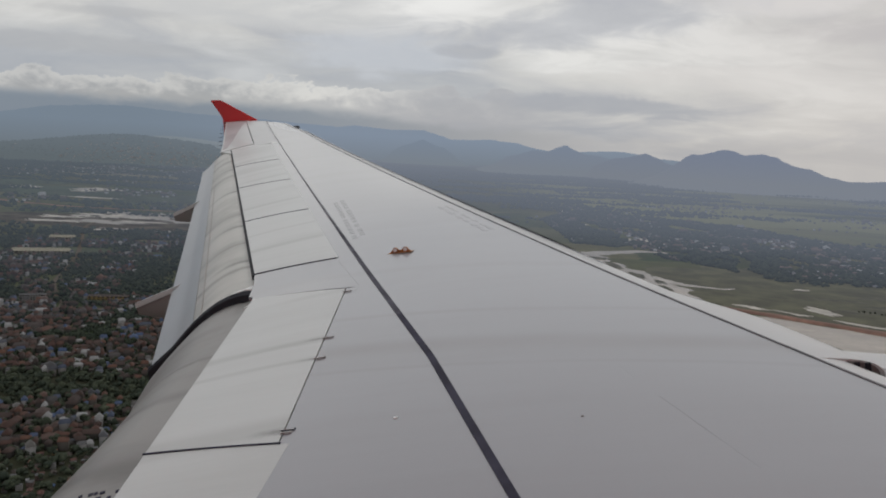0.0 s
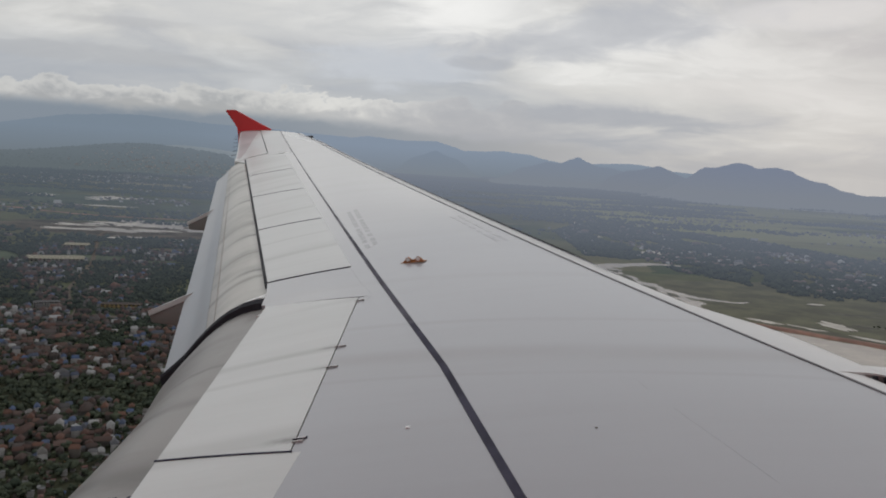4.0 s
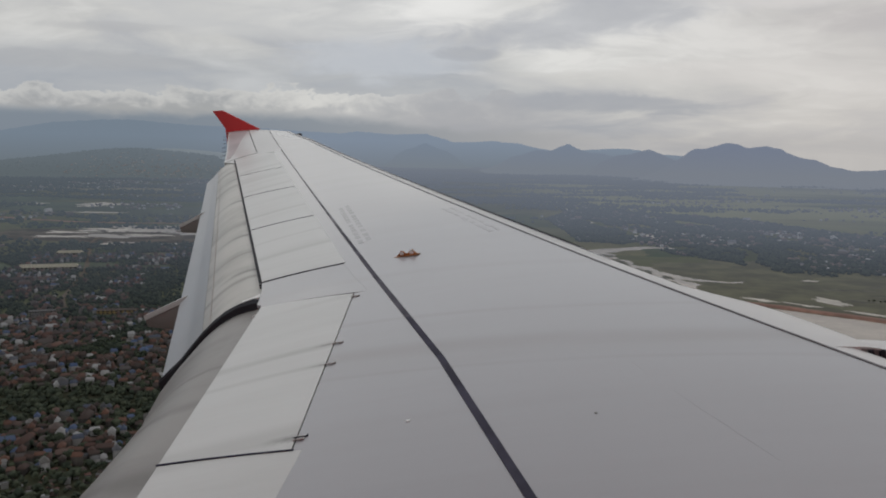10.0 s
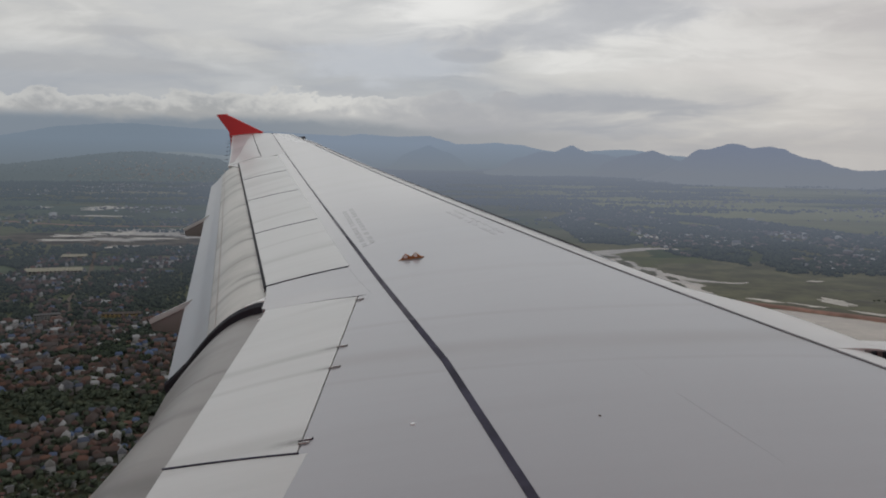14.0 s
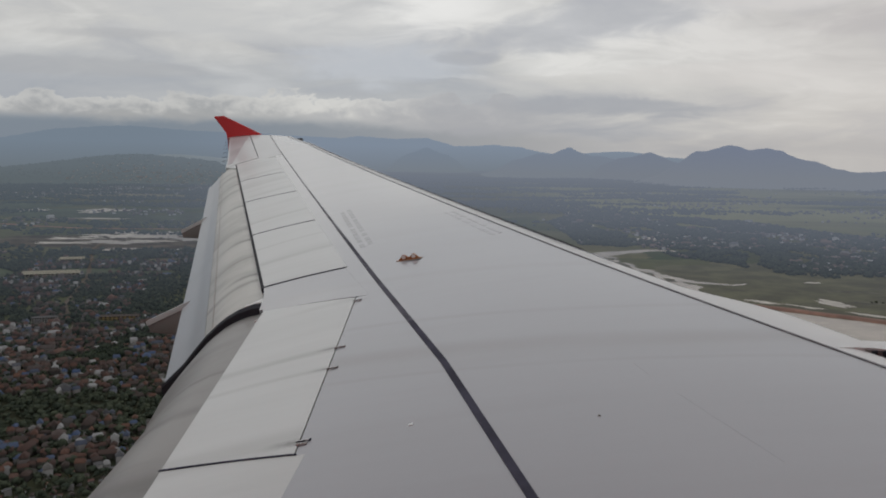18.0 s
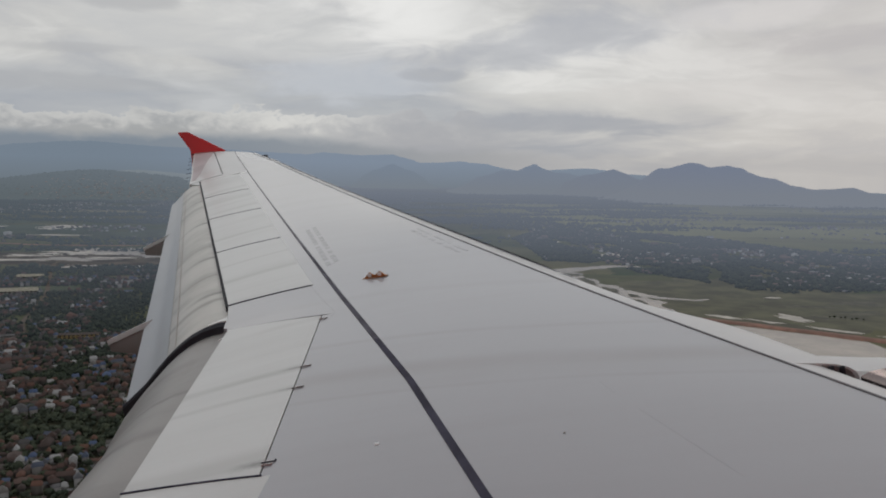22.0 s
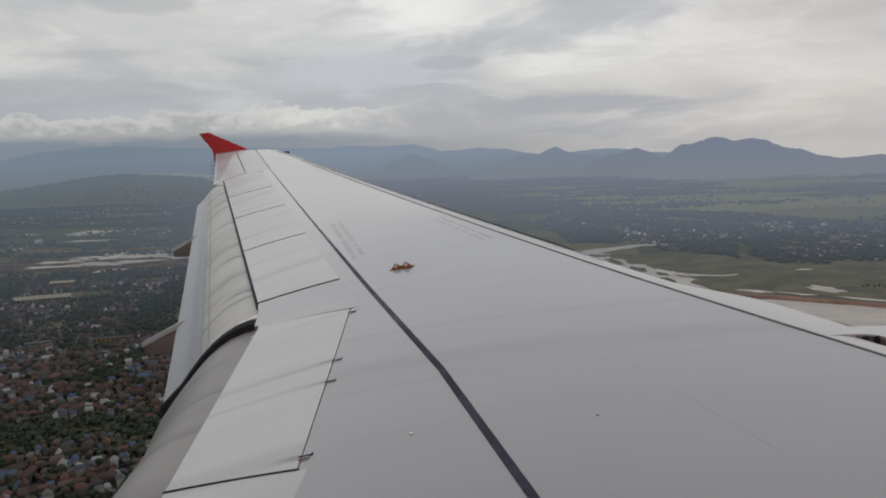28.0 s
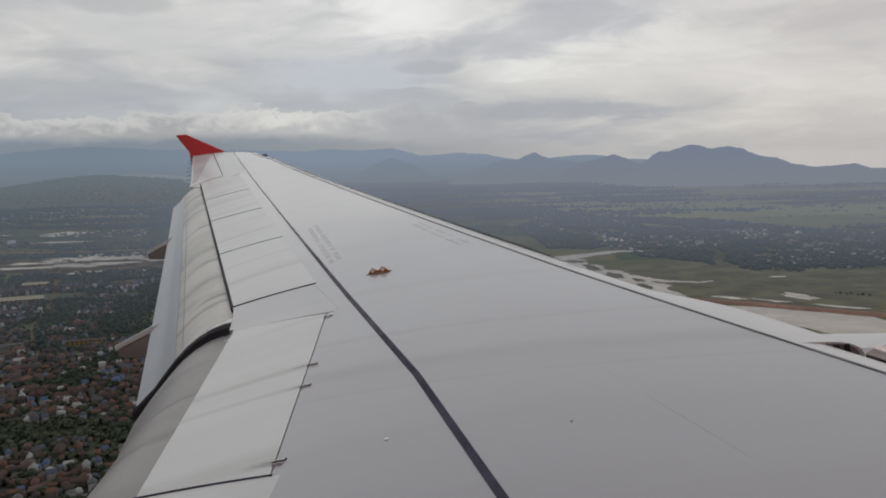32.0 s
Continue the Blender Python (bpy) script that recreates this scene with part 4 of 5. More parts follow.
# hill colour with blue haze painted in as emission, graded by height
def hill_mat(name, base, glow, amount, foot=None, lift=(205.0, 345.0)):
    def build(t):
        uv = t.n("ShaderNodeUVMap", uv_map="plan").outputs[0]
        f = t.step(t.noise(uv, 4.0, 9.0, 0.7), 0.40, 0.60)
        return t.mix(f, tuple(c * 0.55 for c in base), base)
    return painted_haze(material(name, build, 0.95), glow, 1.0, amount, 0.08, foot, lift=lift)


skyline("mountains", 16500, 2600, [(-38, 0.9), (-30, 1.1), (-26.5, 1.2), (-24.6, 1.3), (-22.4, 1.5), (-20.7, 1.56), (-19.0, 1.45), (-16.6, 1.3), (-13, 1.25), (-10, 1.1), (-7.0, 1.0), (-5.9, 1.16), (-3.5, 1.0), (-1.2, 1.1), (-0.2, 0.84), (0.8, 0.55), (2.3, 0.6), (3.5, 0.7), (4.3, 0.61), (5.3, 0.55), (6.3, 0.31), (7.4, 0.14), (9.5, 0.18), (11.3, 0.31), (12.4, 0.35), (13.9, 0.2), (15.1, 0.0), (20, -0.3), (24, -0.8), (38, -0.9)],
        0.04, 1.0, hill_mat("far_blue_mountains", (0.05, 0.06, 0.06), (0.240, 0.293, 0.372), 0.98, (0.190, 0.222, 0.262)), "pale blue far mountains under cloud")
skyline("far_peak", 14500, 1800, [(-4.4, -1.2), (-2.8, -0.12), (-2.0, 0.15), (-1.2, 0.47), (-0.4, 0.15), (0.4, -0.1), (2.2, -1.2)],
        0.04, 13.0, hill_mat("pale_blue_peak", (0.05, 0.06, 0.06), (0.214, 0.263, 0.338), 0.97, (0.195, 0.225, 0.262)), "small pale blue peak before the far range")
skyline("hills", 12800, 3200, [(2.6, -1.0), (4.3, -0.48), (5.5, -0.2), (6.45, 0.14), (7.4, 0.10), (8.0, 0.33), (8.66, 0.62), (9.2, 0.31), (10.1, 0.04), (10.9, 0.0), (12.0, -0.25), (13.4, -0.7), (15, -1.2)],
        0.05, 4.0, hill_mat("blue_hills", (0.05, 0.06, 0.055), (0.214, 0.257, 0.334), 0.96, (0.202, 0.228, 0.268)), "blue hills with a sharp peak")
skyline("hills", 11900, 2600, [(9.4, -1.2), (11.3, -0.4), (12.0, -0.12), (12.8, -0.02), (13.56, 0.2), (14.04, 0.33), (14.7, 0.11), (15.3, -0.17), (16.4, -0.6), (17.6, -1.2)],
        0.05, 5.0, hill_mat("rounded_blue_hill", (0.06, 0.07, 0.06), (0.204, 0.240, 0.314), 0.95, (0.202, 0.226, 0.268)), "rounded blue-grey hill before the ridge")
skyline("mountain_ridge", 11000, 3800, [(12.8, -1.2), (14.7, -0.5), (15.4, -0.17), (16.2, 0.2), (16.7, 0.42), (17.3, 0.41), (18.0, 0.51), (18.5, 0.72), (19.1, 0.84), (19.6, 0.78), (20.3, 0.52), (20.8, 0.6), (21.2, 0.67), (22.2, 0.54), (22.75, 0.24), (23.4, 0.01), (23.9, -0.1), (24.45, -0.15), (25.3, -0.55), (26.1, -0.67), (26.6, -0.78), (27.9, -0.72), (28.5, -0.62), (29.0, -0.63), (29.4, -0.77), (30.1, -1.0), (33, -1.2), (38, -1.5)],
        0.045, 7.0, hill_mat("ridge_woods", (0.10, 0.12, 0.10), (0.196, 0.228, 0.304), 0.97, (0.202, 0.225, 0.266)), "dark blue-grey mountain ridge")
# the mist is shaped as a low solid ridge with a pale glow
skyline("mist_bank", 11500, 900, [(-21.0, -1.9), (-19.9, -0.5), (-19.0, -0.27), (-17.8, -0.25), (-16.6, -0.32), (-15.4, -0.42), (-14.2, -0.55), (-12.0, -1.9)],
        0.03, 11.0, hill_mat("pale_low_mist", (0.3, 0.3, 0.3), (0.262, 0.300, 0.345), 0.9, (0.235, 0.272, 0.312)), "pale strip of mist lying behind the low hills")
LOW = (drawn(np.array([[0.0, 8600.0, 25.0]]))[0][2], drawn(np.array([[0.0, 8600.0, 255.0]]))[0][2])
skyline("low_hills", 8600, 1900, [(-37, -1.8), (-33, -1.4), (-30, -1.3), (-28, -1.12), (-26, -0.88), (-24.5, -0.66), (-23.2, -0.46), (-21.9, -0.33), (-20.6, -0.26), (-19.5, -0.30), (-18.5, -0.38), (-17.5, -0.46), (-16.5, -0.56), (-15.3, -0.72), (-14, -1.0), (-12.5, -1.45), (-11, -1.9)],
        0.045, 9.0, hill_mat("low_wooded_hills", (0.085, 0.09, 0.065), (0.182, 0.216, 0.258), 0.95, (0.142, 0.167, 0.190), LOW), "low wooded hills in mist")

# ---------------------------------------------------------------- water, sand and earth
# water, sand and earth also get haze as emission, by distance
MUD = painted_haze(plain("brown_flood_water", (0.30, 0.255, 0.205), 0.2, 0.25, 0.01), MIST, 0.9, power=1.7)
FLAT = painted_haze(plain("pale_mud_flat", (0.47, 0.43, 0.375), 0.25, 0.6, 0.02, 0.3), MIST, 0.9, power=1.7)
MUD_FAR = painted_haze(plain("pale_flood_water", (0.30, 0.26, 0.22), 0.2, 0.35, 0.01), MIST, 0.9, power=1.7)
EARTH = painted_haze(plain("red_earth", (0.21, 0.105, 0.07), 0.3, 0.9, 0.02), MIST, 0.9, power=1.7)
ISLE = painted_haze(plain("muddy_grass", (0.075, 0.07, 0.045), 0.4, 0.9, 0.03), MIST, 0.9, power=1.7)
ROAD = plain("dusty_road", (0.088, 0.070, 0.056), 0.2, 0.9, 0.05)


def smooth_path(pts, n):
    """Catmull-Rom through control rows (x, y, width)."""
    p = [pts[0]] + list(pts) + [pts[-1]]
    out = []
    for i in range(1, len(p) - 2):
        for k in range(n):
            u = k / n
            out.append([0.5 * (2 * p[i][c] + (p[i + 1][c] - p[i - 1][c]) * u + (2 * p[i - 1][c] - 5 * p[i][c] + 4 * p[i + 1][c] - p[i + 2][c]) * u * u
                               + (3 * p[i][c] - p[i - 1][c] - 3 * p[i + 1][c] + p[i + 2][c]) * u ** 3) for c in range(3)])
    out.append(list(pts[-1]))
    return out


def ribbon(name, pts, z, mat, label, category, rag=0.15, seed=0, n=14, bank=0.0):
    """A winding strip of ground: river, road or embankment (bank: its height)."""
    c = smooth_path(pts, n)
    v = []
    for i, (x, y, w) in enumerate(c):
        a, b = c[max(0, i - 1)], c[min(len(c) - 1, i + 1)]
        tx, ty = b[0] - a[0], b[1] - a[1]
        L = math.hypot(tx, ty) or 1.0
        nx, ny = -ty / L, tx / L
        wl = w * (0.5 + rag * noise.noise((x * 0.013, y * 0.013, seed)) + rag * 0.5 * noise.noise((x * 0.06, y * 0.06, seed)))
        wr = w * (0.5 + rag * noise.noise((x * 0.013, y * 0.013, seed + 9)) + rag * 0.5 * noise.noise((x * 0.06, y * 0.06, seed + 9)))
        for s, h in (((-wr - bank * 2, 0.0), (-wr, bank), (wl, bank), (wl + bank * 2, 0.0)) if bank else ((-wr, 0.0), (wl, 0.0))):
            v.append((x + nx * s, y + ny * s, z + h))
    m = 4 if bank else 2
    f = [(m * i + k, m * i + k + 1, m * i + k + m + 1, m * i + k + m) for i in range(len(c) - 1) for k in range(m - 1)]
    me = numpy_mesh(name, drawn(np.array(v)), np.array(f))
    return tagged(finish(name, me, mat, smooth=0), label, category, kind="structure")


def pool(name, cx, cy, rx, ry, z, mat, label, category, seed, rag=0.45, turn_deg=0.0, n=120):
    """A ragged flat patch: pond, mud flat, meadow."""
    v = [(cx, cy, z)]
    c, s = math.cos(radians(turn_deg)), math.sin(radians(turn_deg))
    for i in range(n):
        a = 2 * math.pi * i / n
        k = 1 + rag * noise.fractal((math.cos(a) * 1.4 + seed, math.sin(a) * 1.4, seed * 1.7), 0.6, 2.0, 6)
        k = max(k, 0.15)
        x, y = rx * k * math.cos(a), ry * k * math.sin(a)
        v.append((cx + x * c - y * s, cy + x * s + y * c, z))
    f = [(0, 1 + i, 1 + (i + 1) % n) for i in range(n)]
    return tagged(finish(name, numpy_mesh(name, drawn(np.array(v)), np.array(f)), mat, smooth=0), label, category, kind="structure")


# the fields too have distance haze put into their material
MEADOW = painted_haze(plain("wet_meadow", (0.078, 0.074, 0.038), 0.35, 0.9, 0.012), MIST, 0.9, power=1.7)
DRY = painted_haze(plain("dry_stubble", (0.16, 0.14, 0.085), 0.3, 0.9, 0.006), MIST, 0.9, power=1.7)
PADDY = painted_haze(plain("young_rice", (0.040, 0.056, 0.028), 0.4, 0.9, 0.008), MIST, 0.9, power=1.7)
SILT = painted_haze(plain("brown_silt", (0.082, 0.066, 0.048), 0.5, 0.9, 0.012, 0.1), MIST, 0.9, power=1.7)
# the river's arms, the meadow and the raw embankment beside it
pool("meadow", 930, 1930, 430, 400, 0.25, MEADOW, "flat olive green meadow beside the river", "meadow", 31, 0.3)
ribbon("river", [(560, 1640, 60), (545, 1800, 90), (520, 1970, 120), (490, 2150, 130), (455, 2330, 120), (470, 2480, 95), (573, 2570, 62), (683, 2630, 46), (760, 2610, 24)], 0.5, MUD, "brown river in flood bending round a meadow", "river", 0.3, 1)
ribbon("river", [(540, 2060, 60), (590, 1990, 40), (640, 1940, 26), (690, 1925, 18), (730, 1945, 8)], 0.6, MUD, "narrow curling side arm of the river", "river", 0.5, 4)
for k, (cx, cy, rx, ry) in enumerate([(500, 2250, 18, 60), (520, 2080, 20, 46), (480, 2390, 24, 30), (545, 1890, 14, 40), (475, 2170, 12, 40), (560, 1990, 10, 30)]):
    pool("river_island", cx, cy, rx, ry, 1.0, ISLE, "low muddy island in the river", "island", 20 + k, 0.6)
ribbon("embankment", [(480, 1760, 16), (560, 1700, 20), (634, 1651, 22), (730, 1576, 24), (858, 1469, 24), (960, 1370, 26), (1080, 1200, 28)], 0.3, EARTH, "raw red earth embankment beside the river", "embankment", 0.3, 6, bank=3.0)
for k, (cx, cy, rx, ry) in enumerate([(676, 1700, 34, 14), (752, 1640, 30, 9), (838, 1560, 44, 10), (925, 1470, 46, 13), (1010, 1385, 50, 15)]):
    pool("sand_bank", cx, cy, rx, ry, 0.45, FLAT, "pale sand along the embankment", "sand", 110 + k, 0.8, -43)
ribbon("river", [(540, 1590, 110), (640, 1535, 125), (725, 1440, 165), (815, 1320, 210), (890, 1180, 240), (930, 980, 240)], 0.45, MUD, "wide pale silty water behind the embankment", "river", 0.2, 16)
pool("pond", 822, 1690, 22, 52, 0.7, FLAT, "pale pond in the meadow", "pond", 71, 0.6, 20)
pool("pond", 905, 1975, 20, 10, 0.7, FLAT, "small pale pond in the meadow", "pond", 72, 0.6)
for k, (cx, cy, rx, ry) in enumerate([(900, 1700, 34, 26), (1010, 1760, 46, 26), (930, 1850, 50, 20), (1090, 1900, 60, 30)]):
    pool("scrub_patch", cx, cy, rx, ry, 0.4 + 0.02 * k, ISLE, "dark scrubby patch in the meadow", "scrub", 80 + k, 0.8)
# town roads and yards
ribbon("road", [(-1100, 2640, 9), (-1050, 2444, 10), (-926, 2142, 10), (-821, 1866, 10), (-729, 1565, 9), (-640, 1400, 6), (-612, 1320, 4)], 0.6, ROAD, "dusty brown road winding into the town", "road", 0.2, 8)
ribbon("road", [(-900, 1500, 7), (-700, 1500, 7), (-560, 1490, 7), (-380, 1460, 7)], 0.55, ROAD, "pale cross road in the town", "road", 0.15, 9)
pool("yard", -570, 1345, 56, 15, 0.7, ROAD, "bare earth yard beside the yellow building", "yard", 73, 0.3)
pool("meadow", -760, 2225, 75, 55, 0.3, MEADOW, "small green meadow at the town's edge", "meadow", 33, 0.4)
# flooded flats, silt and fields beyond the town
pool("silt_plain", -1050, 2680, 400, 230, 0.3, SILT, "brown silt between flood ponds", "silt", 35, 0.35)
for k, (cx, cy, rx, ry) in enumerate([(-1010, 2930, 95, 75), (-1130, 2850, 80, 42), (-900, 2960, 70, 34), (-1090, 2640, 95, 24), (-1210, 2610, 60, 16), (-980, 2700, 55, 16), (-850, 2470, 95, 20), (-960, 2440, 50, 12), (-1240, 2740, 70, 18), (-840, 2780, 80, 26), (-760, 2900, 60, 24)]):
    pool("flood_pond", cx, cy, rx * 1.35, ry * 1.7, 0.6 + 0.02 * k, FLAT if k % 3 else MUD_FAR, "shallow pale flood pond on brown silt", "pond", 40 + k, 0.8)
for k, (cx, cy, rx, ry) in enumerate([(-1750, 3850, 420, 330), (-1150, 3650, 260, 300), (-2300, 4300, 300, 330), (-1250, 4500, 260, 300), (-2100, 3400, 260, 130), (-1450, 2330, 130, 110), (-1130, 1900, 120, 130), (-880, 1990, 110, 75), (-700, 1990, 60, 50)]):
    pool("paddy_field", cx, cy, rx, ry, 0.35 + 0.03 * k, PADDY, "level field of bright green young rice", "field", 100 + k, 0.5)
pool("pond", -1660, 4020, 100, 150, 0.9, FLAT, "pale pond in green paddies", "pond", 60, 0.6)
pool("pond", -2000, 4000, 70, 60, 0.9, FLAT, "small pale pond in green paddies", "pond", 61, 0.6)
pool("pond", -1500, 3560, 110, 24, 0.9, FLAT, "narrow pale pond before a tree line", "pond", 62, 0.7)
pool("dry_field", -2300, 5400, 620, 300, 0.5, DRY, "dry tan field before the low hills", "field", 63, 0.5)
pool("dry_field", -1500, 5250, 330, 240, 0.5, DRY, "dry tan field in the mist", "field", 64, 0.5)
ribbon("earth_road", [(-2300, 3350, 24), (-1800, 3260, 30), (-1400, 3120, 30), (-1000, 3130, 20)], 0.7, EARTH, "red earth road works between fields", "road", 0.4, 12)
for k, (cx, cy, rx, ry) in enumerate([(760, 2980, 60, 60), (905, 3480, 40, 50), (1110, 3150, 34, 40), (600, 3560, 60, 60), (1640, 2620, 24, 26), (700, 4300, 60, 90)]):
    pool("pond", cx, cy, rx, ry, 0.6, FLAT, "small bright pond among trees", "pond", 90 + k, 0.5)

# ---------------------------------------------------------------- trees
def ico(sub):
    bm = bmesh.new()
    bmesh.ops.create_icosphere(bm, subdivisions=sub, radius=1.0)
    v = np.array([x.co[:] for x in bm.verts])
    f = np.array([[x.index for x in p.verts] for p in bm.faces])
    bm.free()
    return v, f


ICO1, ICO2 = ico(1), ico(2)


def clumps(centres, radii, squash, shape, seed, rough=0.28):
    """Many uneven leaf clumps in one mesh."""
    rng = np.random.default_rng(seed)
    V, F = shape
    n, m = len(centres), len(V)
    jit = 1 + rng.uniform(-rough, rough, (n, m, 1))
    ang = rng.uniform(0, 6.283, n)
    c, s = np.cos(ang)[:, None], np.sin(ang)[:, None]
    x, y, z = V[:, 0][None], V[:, 1][None], V[:, 2][None]
    P = np.stack([x * c - y * s, x * s + y * c, np.repeat(z, n, 0)], -1) * jit
    P[..., 2] *= squash
    P = P * radii[:, None, None] + centres[:, None, :]
    Fa = (F[None] + (np.arange(n) * m)[:, None, None]).reshape(-1, 3)
    return P.reshape(-1, 3), Fa


def leaf_mat(name, a, b):
    def build(t):
        g = t.n("ShaderNodeNewGeometry")
        r = g.outputs["Random Per Island"]
        o = t.n("ShaderNodeTexCoord").outputs["Object"]
        col = t.mix(r, a, b)
        n = t.noise(o, 0.9, 4.0, 0.65)
        return t.mix(t.math("MULTIPLY", t.step(n, 0.4, 0.65), 0.6), col, tuple(x * 0.4 for x in a)), (n, 0.8, 0.6)
    return material(name, build, 0.85, Specular_IOR_Level=0.06)


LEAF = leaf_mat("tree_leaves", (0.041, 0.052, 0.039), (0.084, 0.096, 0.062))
# far leaves: haze is painted over their green as emission
LEAF_FAR = painted_haze(leaf_mat("far_tree_leaves", (0.034, 0.046, 0.034), (0.062, 0.074, 0.050)), MIST, 0.96, power=1.3)
BARK = plain("tree_bark", (0.10, 0.075, 0.05), 0.3, 0.9, 2.0)


def inside(x, y, ring):
    """Whether a place lies within a ring of corners."""
    hit = False
    for (ax, ay), (bx, by) in zip(ring, ring[1:] + ring[:1]):
        if (ay > y) != (by > y) and x < (bx - ax) * (y - ay) / (by - ay) + ax:
            hit = not hit
    return hit


BELT = [(470, 2760), (690, 2700), (700, 2480), (819, 2309), (873, 2119), (1017, 2045), (1237, 2110), (1700, 2150), (1900, 2700), (1607, 3200), (1500, 3600), (1402, 3900), (1000, 4200), (700, 4300), (480, 3700)]
RIVER = [(560, 1640), (545, 1800), (520, 1970), (490, 2150), (455, 2330), (470, 2480), (573, 2570), (683, 2630), (760, 2610)]
ROADS = [[(-1100, 2640), (-1050, 2444), (-926, 2142), (-821, 1866), (-729, 1565), (-640, 1400), (-612, 1320)], [(-900, 1500), (-700, 1500), (-560, 1490), (-380, 1460)]]


def off_line(x, y, line):
    """Distance from a line of corners."""
    best = 1e9
    for (ax, ay), (bx, by) in zip(line, line[1:]):
        k = max(0, min(1, ((x - ax) * (bx - ax) + (y - ay) * (by - ay)) / ((bx - ax) ** 2 + (by - ay) ** 2)))
        best = min(best, math.hypot(x - ax - k * (bx - ax), y - ay - k * (by - ay)))
    return best


def river_x(x, y):
    return off_line(x, y, RIVER)


def off_roads(x, y):
    return min(off_line(x, y, r) for r in ROADS)


def kept_open(x, y):
    """Meadows, yards and flooded flats where nothing stands."""
    return any(((x - cx) / rx) ** 2 + ((y - cy) / ry) ** 2 < 1 for cx, cy, rx, ry in ((-760, 2225, 62, 46), (-1130, 1900, 112, 120), (-880, 1990, 100, 60), (-700, 1990, 48, 40), (-570, 1345, 60, 20), (-687, 1388, 28, 22), (-572, 1415, 44, 22), (-930, 1915, 74, 44), (-1000, 2170, 46, 30), (-1050, 2690, 430, 210), (-959, 2252, 44, 24)))


def in_town(x, y):
    """The dense quarters below the wing's trailing edge."""
    return -980 < x < -150 and 540 < y < 1500 + 60 * noise.noise((x * 0.006, 0, 3))


def grove(x, y):
    """How wooded the town is here, in clumps."""
    return noise.fractal((x * 0.009, y * 0.006, 5.0), 0.8, 2.1, 3)


def scatter(rng, n, az0, az1, R0, R1):
    az = np.radians(rng.uniform(az0, az1, n))
    R = np.sqrt(rng.uniform(R0 ** 2, R1 ** 2, n))
    return np.stack([R * np.sin(az), R * np.cos(az)], -1)


rng = np.random.default_rng(3)
spots = []
for x, y in scatter(rng, 33000, -36, -13, 560, 2600):
    g = grove(x, y)
    if in_town(x, y):
        p = 0.95 if g > 0.10 else 0.46
    else:
        p = 0.95 if g > 0.0 else 0.30
    if rng.random() < p and not kept_open(x, y) and off_roads(x, y) > 3.5:
        spots.append((x, y))
spots = np.array(spots)
size = (1.25 + 4.1 * rng.beta(1.2, 2.8, len(spots))) * (1 + 0.15 * (np.hypot(spots[:, 0], spots[:, 1]) > 1400))
cs, rs = [], []
for (x, y), r in zip(spots, size):
    tall = rng.uniform(0.7, 1.5)
    for k in range(4):
        a = rng.uniform(0, 6.283)
        d = r * (0.0 if k == 0 else rng.uniform(0.5, 1.1))
        cs.append((x + d * math.cos(a), y + d * math.sin(a), r * tall * (1.15 if k == 0 else 0.75) + rng.uniform(0, 1.8)))
        rs.append(r * (0.9 if k == 0 else rng.uniform(0.35, 0.7)))
cs, rs = np.array(cs), np.array(rs)
close = np.hypot(cs[:, 0], cs[:, 1]) < 1150
V, F = clumps(cs[close], rs[close], 0.85, ICO2, 5, 0.36)
tagged(finish("tree_cover", numpy_mesh("tree_cover", V, F), LEAF, smooth=0), "dark green trees crowded between houses and fields", "trees", kind="stuff")
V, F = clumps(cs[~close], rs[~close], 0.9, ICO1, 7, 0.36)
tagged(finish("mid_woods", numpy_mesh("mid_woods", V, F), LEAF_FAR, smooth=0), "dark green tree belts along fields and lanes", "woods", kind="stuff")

far, slope_trees = [], []
for x, y in scatter(rng, 110000, -37, 37, 2500, 11000):
    R = math.hypot(x, y)
    if x < 0:
        w = noise.fractal((x * 0.0011, y * 0.0030, 8.0), 0.8, 2.1, 4)
        on = w > (0.10 if R < 5200 else -0.05) and not kept_open(x, y) and not (3450 < y < 4500 and w < 0.42)
    else:
        w = noise.fractal((x * 0.0008, y * 0.0019, 8.0), 0.8, 2.1, 4)
        on = w > lerp(0.02, 0.34, smooth01(x / y, 0.12, 0.45)) and river_x(x, y) > 90
        on = on and not (x > 700 and y < 2600)
    if on or rng.random() < 0.002 and river_x(x, y) > 90 and not kept_open(x, y):
        far.append((x, y))
for x, y in scatter(rng, 30000, 6, 38, 2050, 4350):
    if inside(x, y, BELT) and noise.fractal((x * 0.005, y * 0.0025, 21.0), 0.8, 2.0, 3) > -0.30 and river_x(x, y) > 60:
        far.append((x, y))
wooded = SLOPES["low_hills"]
for i, j in zip(rng.integers(0, wooded.shape[0], 2600), rng.uniform(0.5, 9.5, 2600)):
    a, b = wooded[i, int(j)], wooded[i, int(j) + 1]
    q = a + (b - a) * (j % 1.0) + np.array([rng.normal(0, 14), rng.normal(0, 14), 0])
    if noise.fractal((q[0] * 0.0022, q[1] * 0.0030, 31.0), 0.8, 2.0, 3) > -0.05:
        slope_trees.append(q)
far = np.array(far)
fr = (2.6 + 6.0 * rng.beta(1.3, 2.6, len(far))) * (1 + np.hypot(far[:, 0], far[:, 1]) / 7000)
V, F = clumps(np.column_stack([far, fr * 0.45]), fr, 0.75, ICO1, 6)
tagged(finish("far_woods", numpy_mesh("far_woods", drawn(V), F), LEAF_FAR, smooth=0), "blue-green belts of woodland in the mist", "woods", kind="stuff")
# hill woods glow with painted haze, paler higher up
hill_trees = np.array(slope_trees)
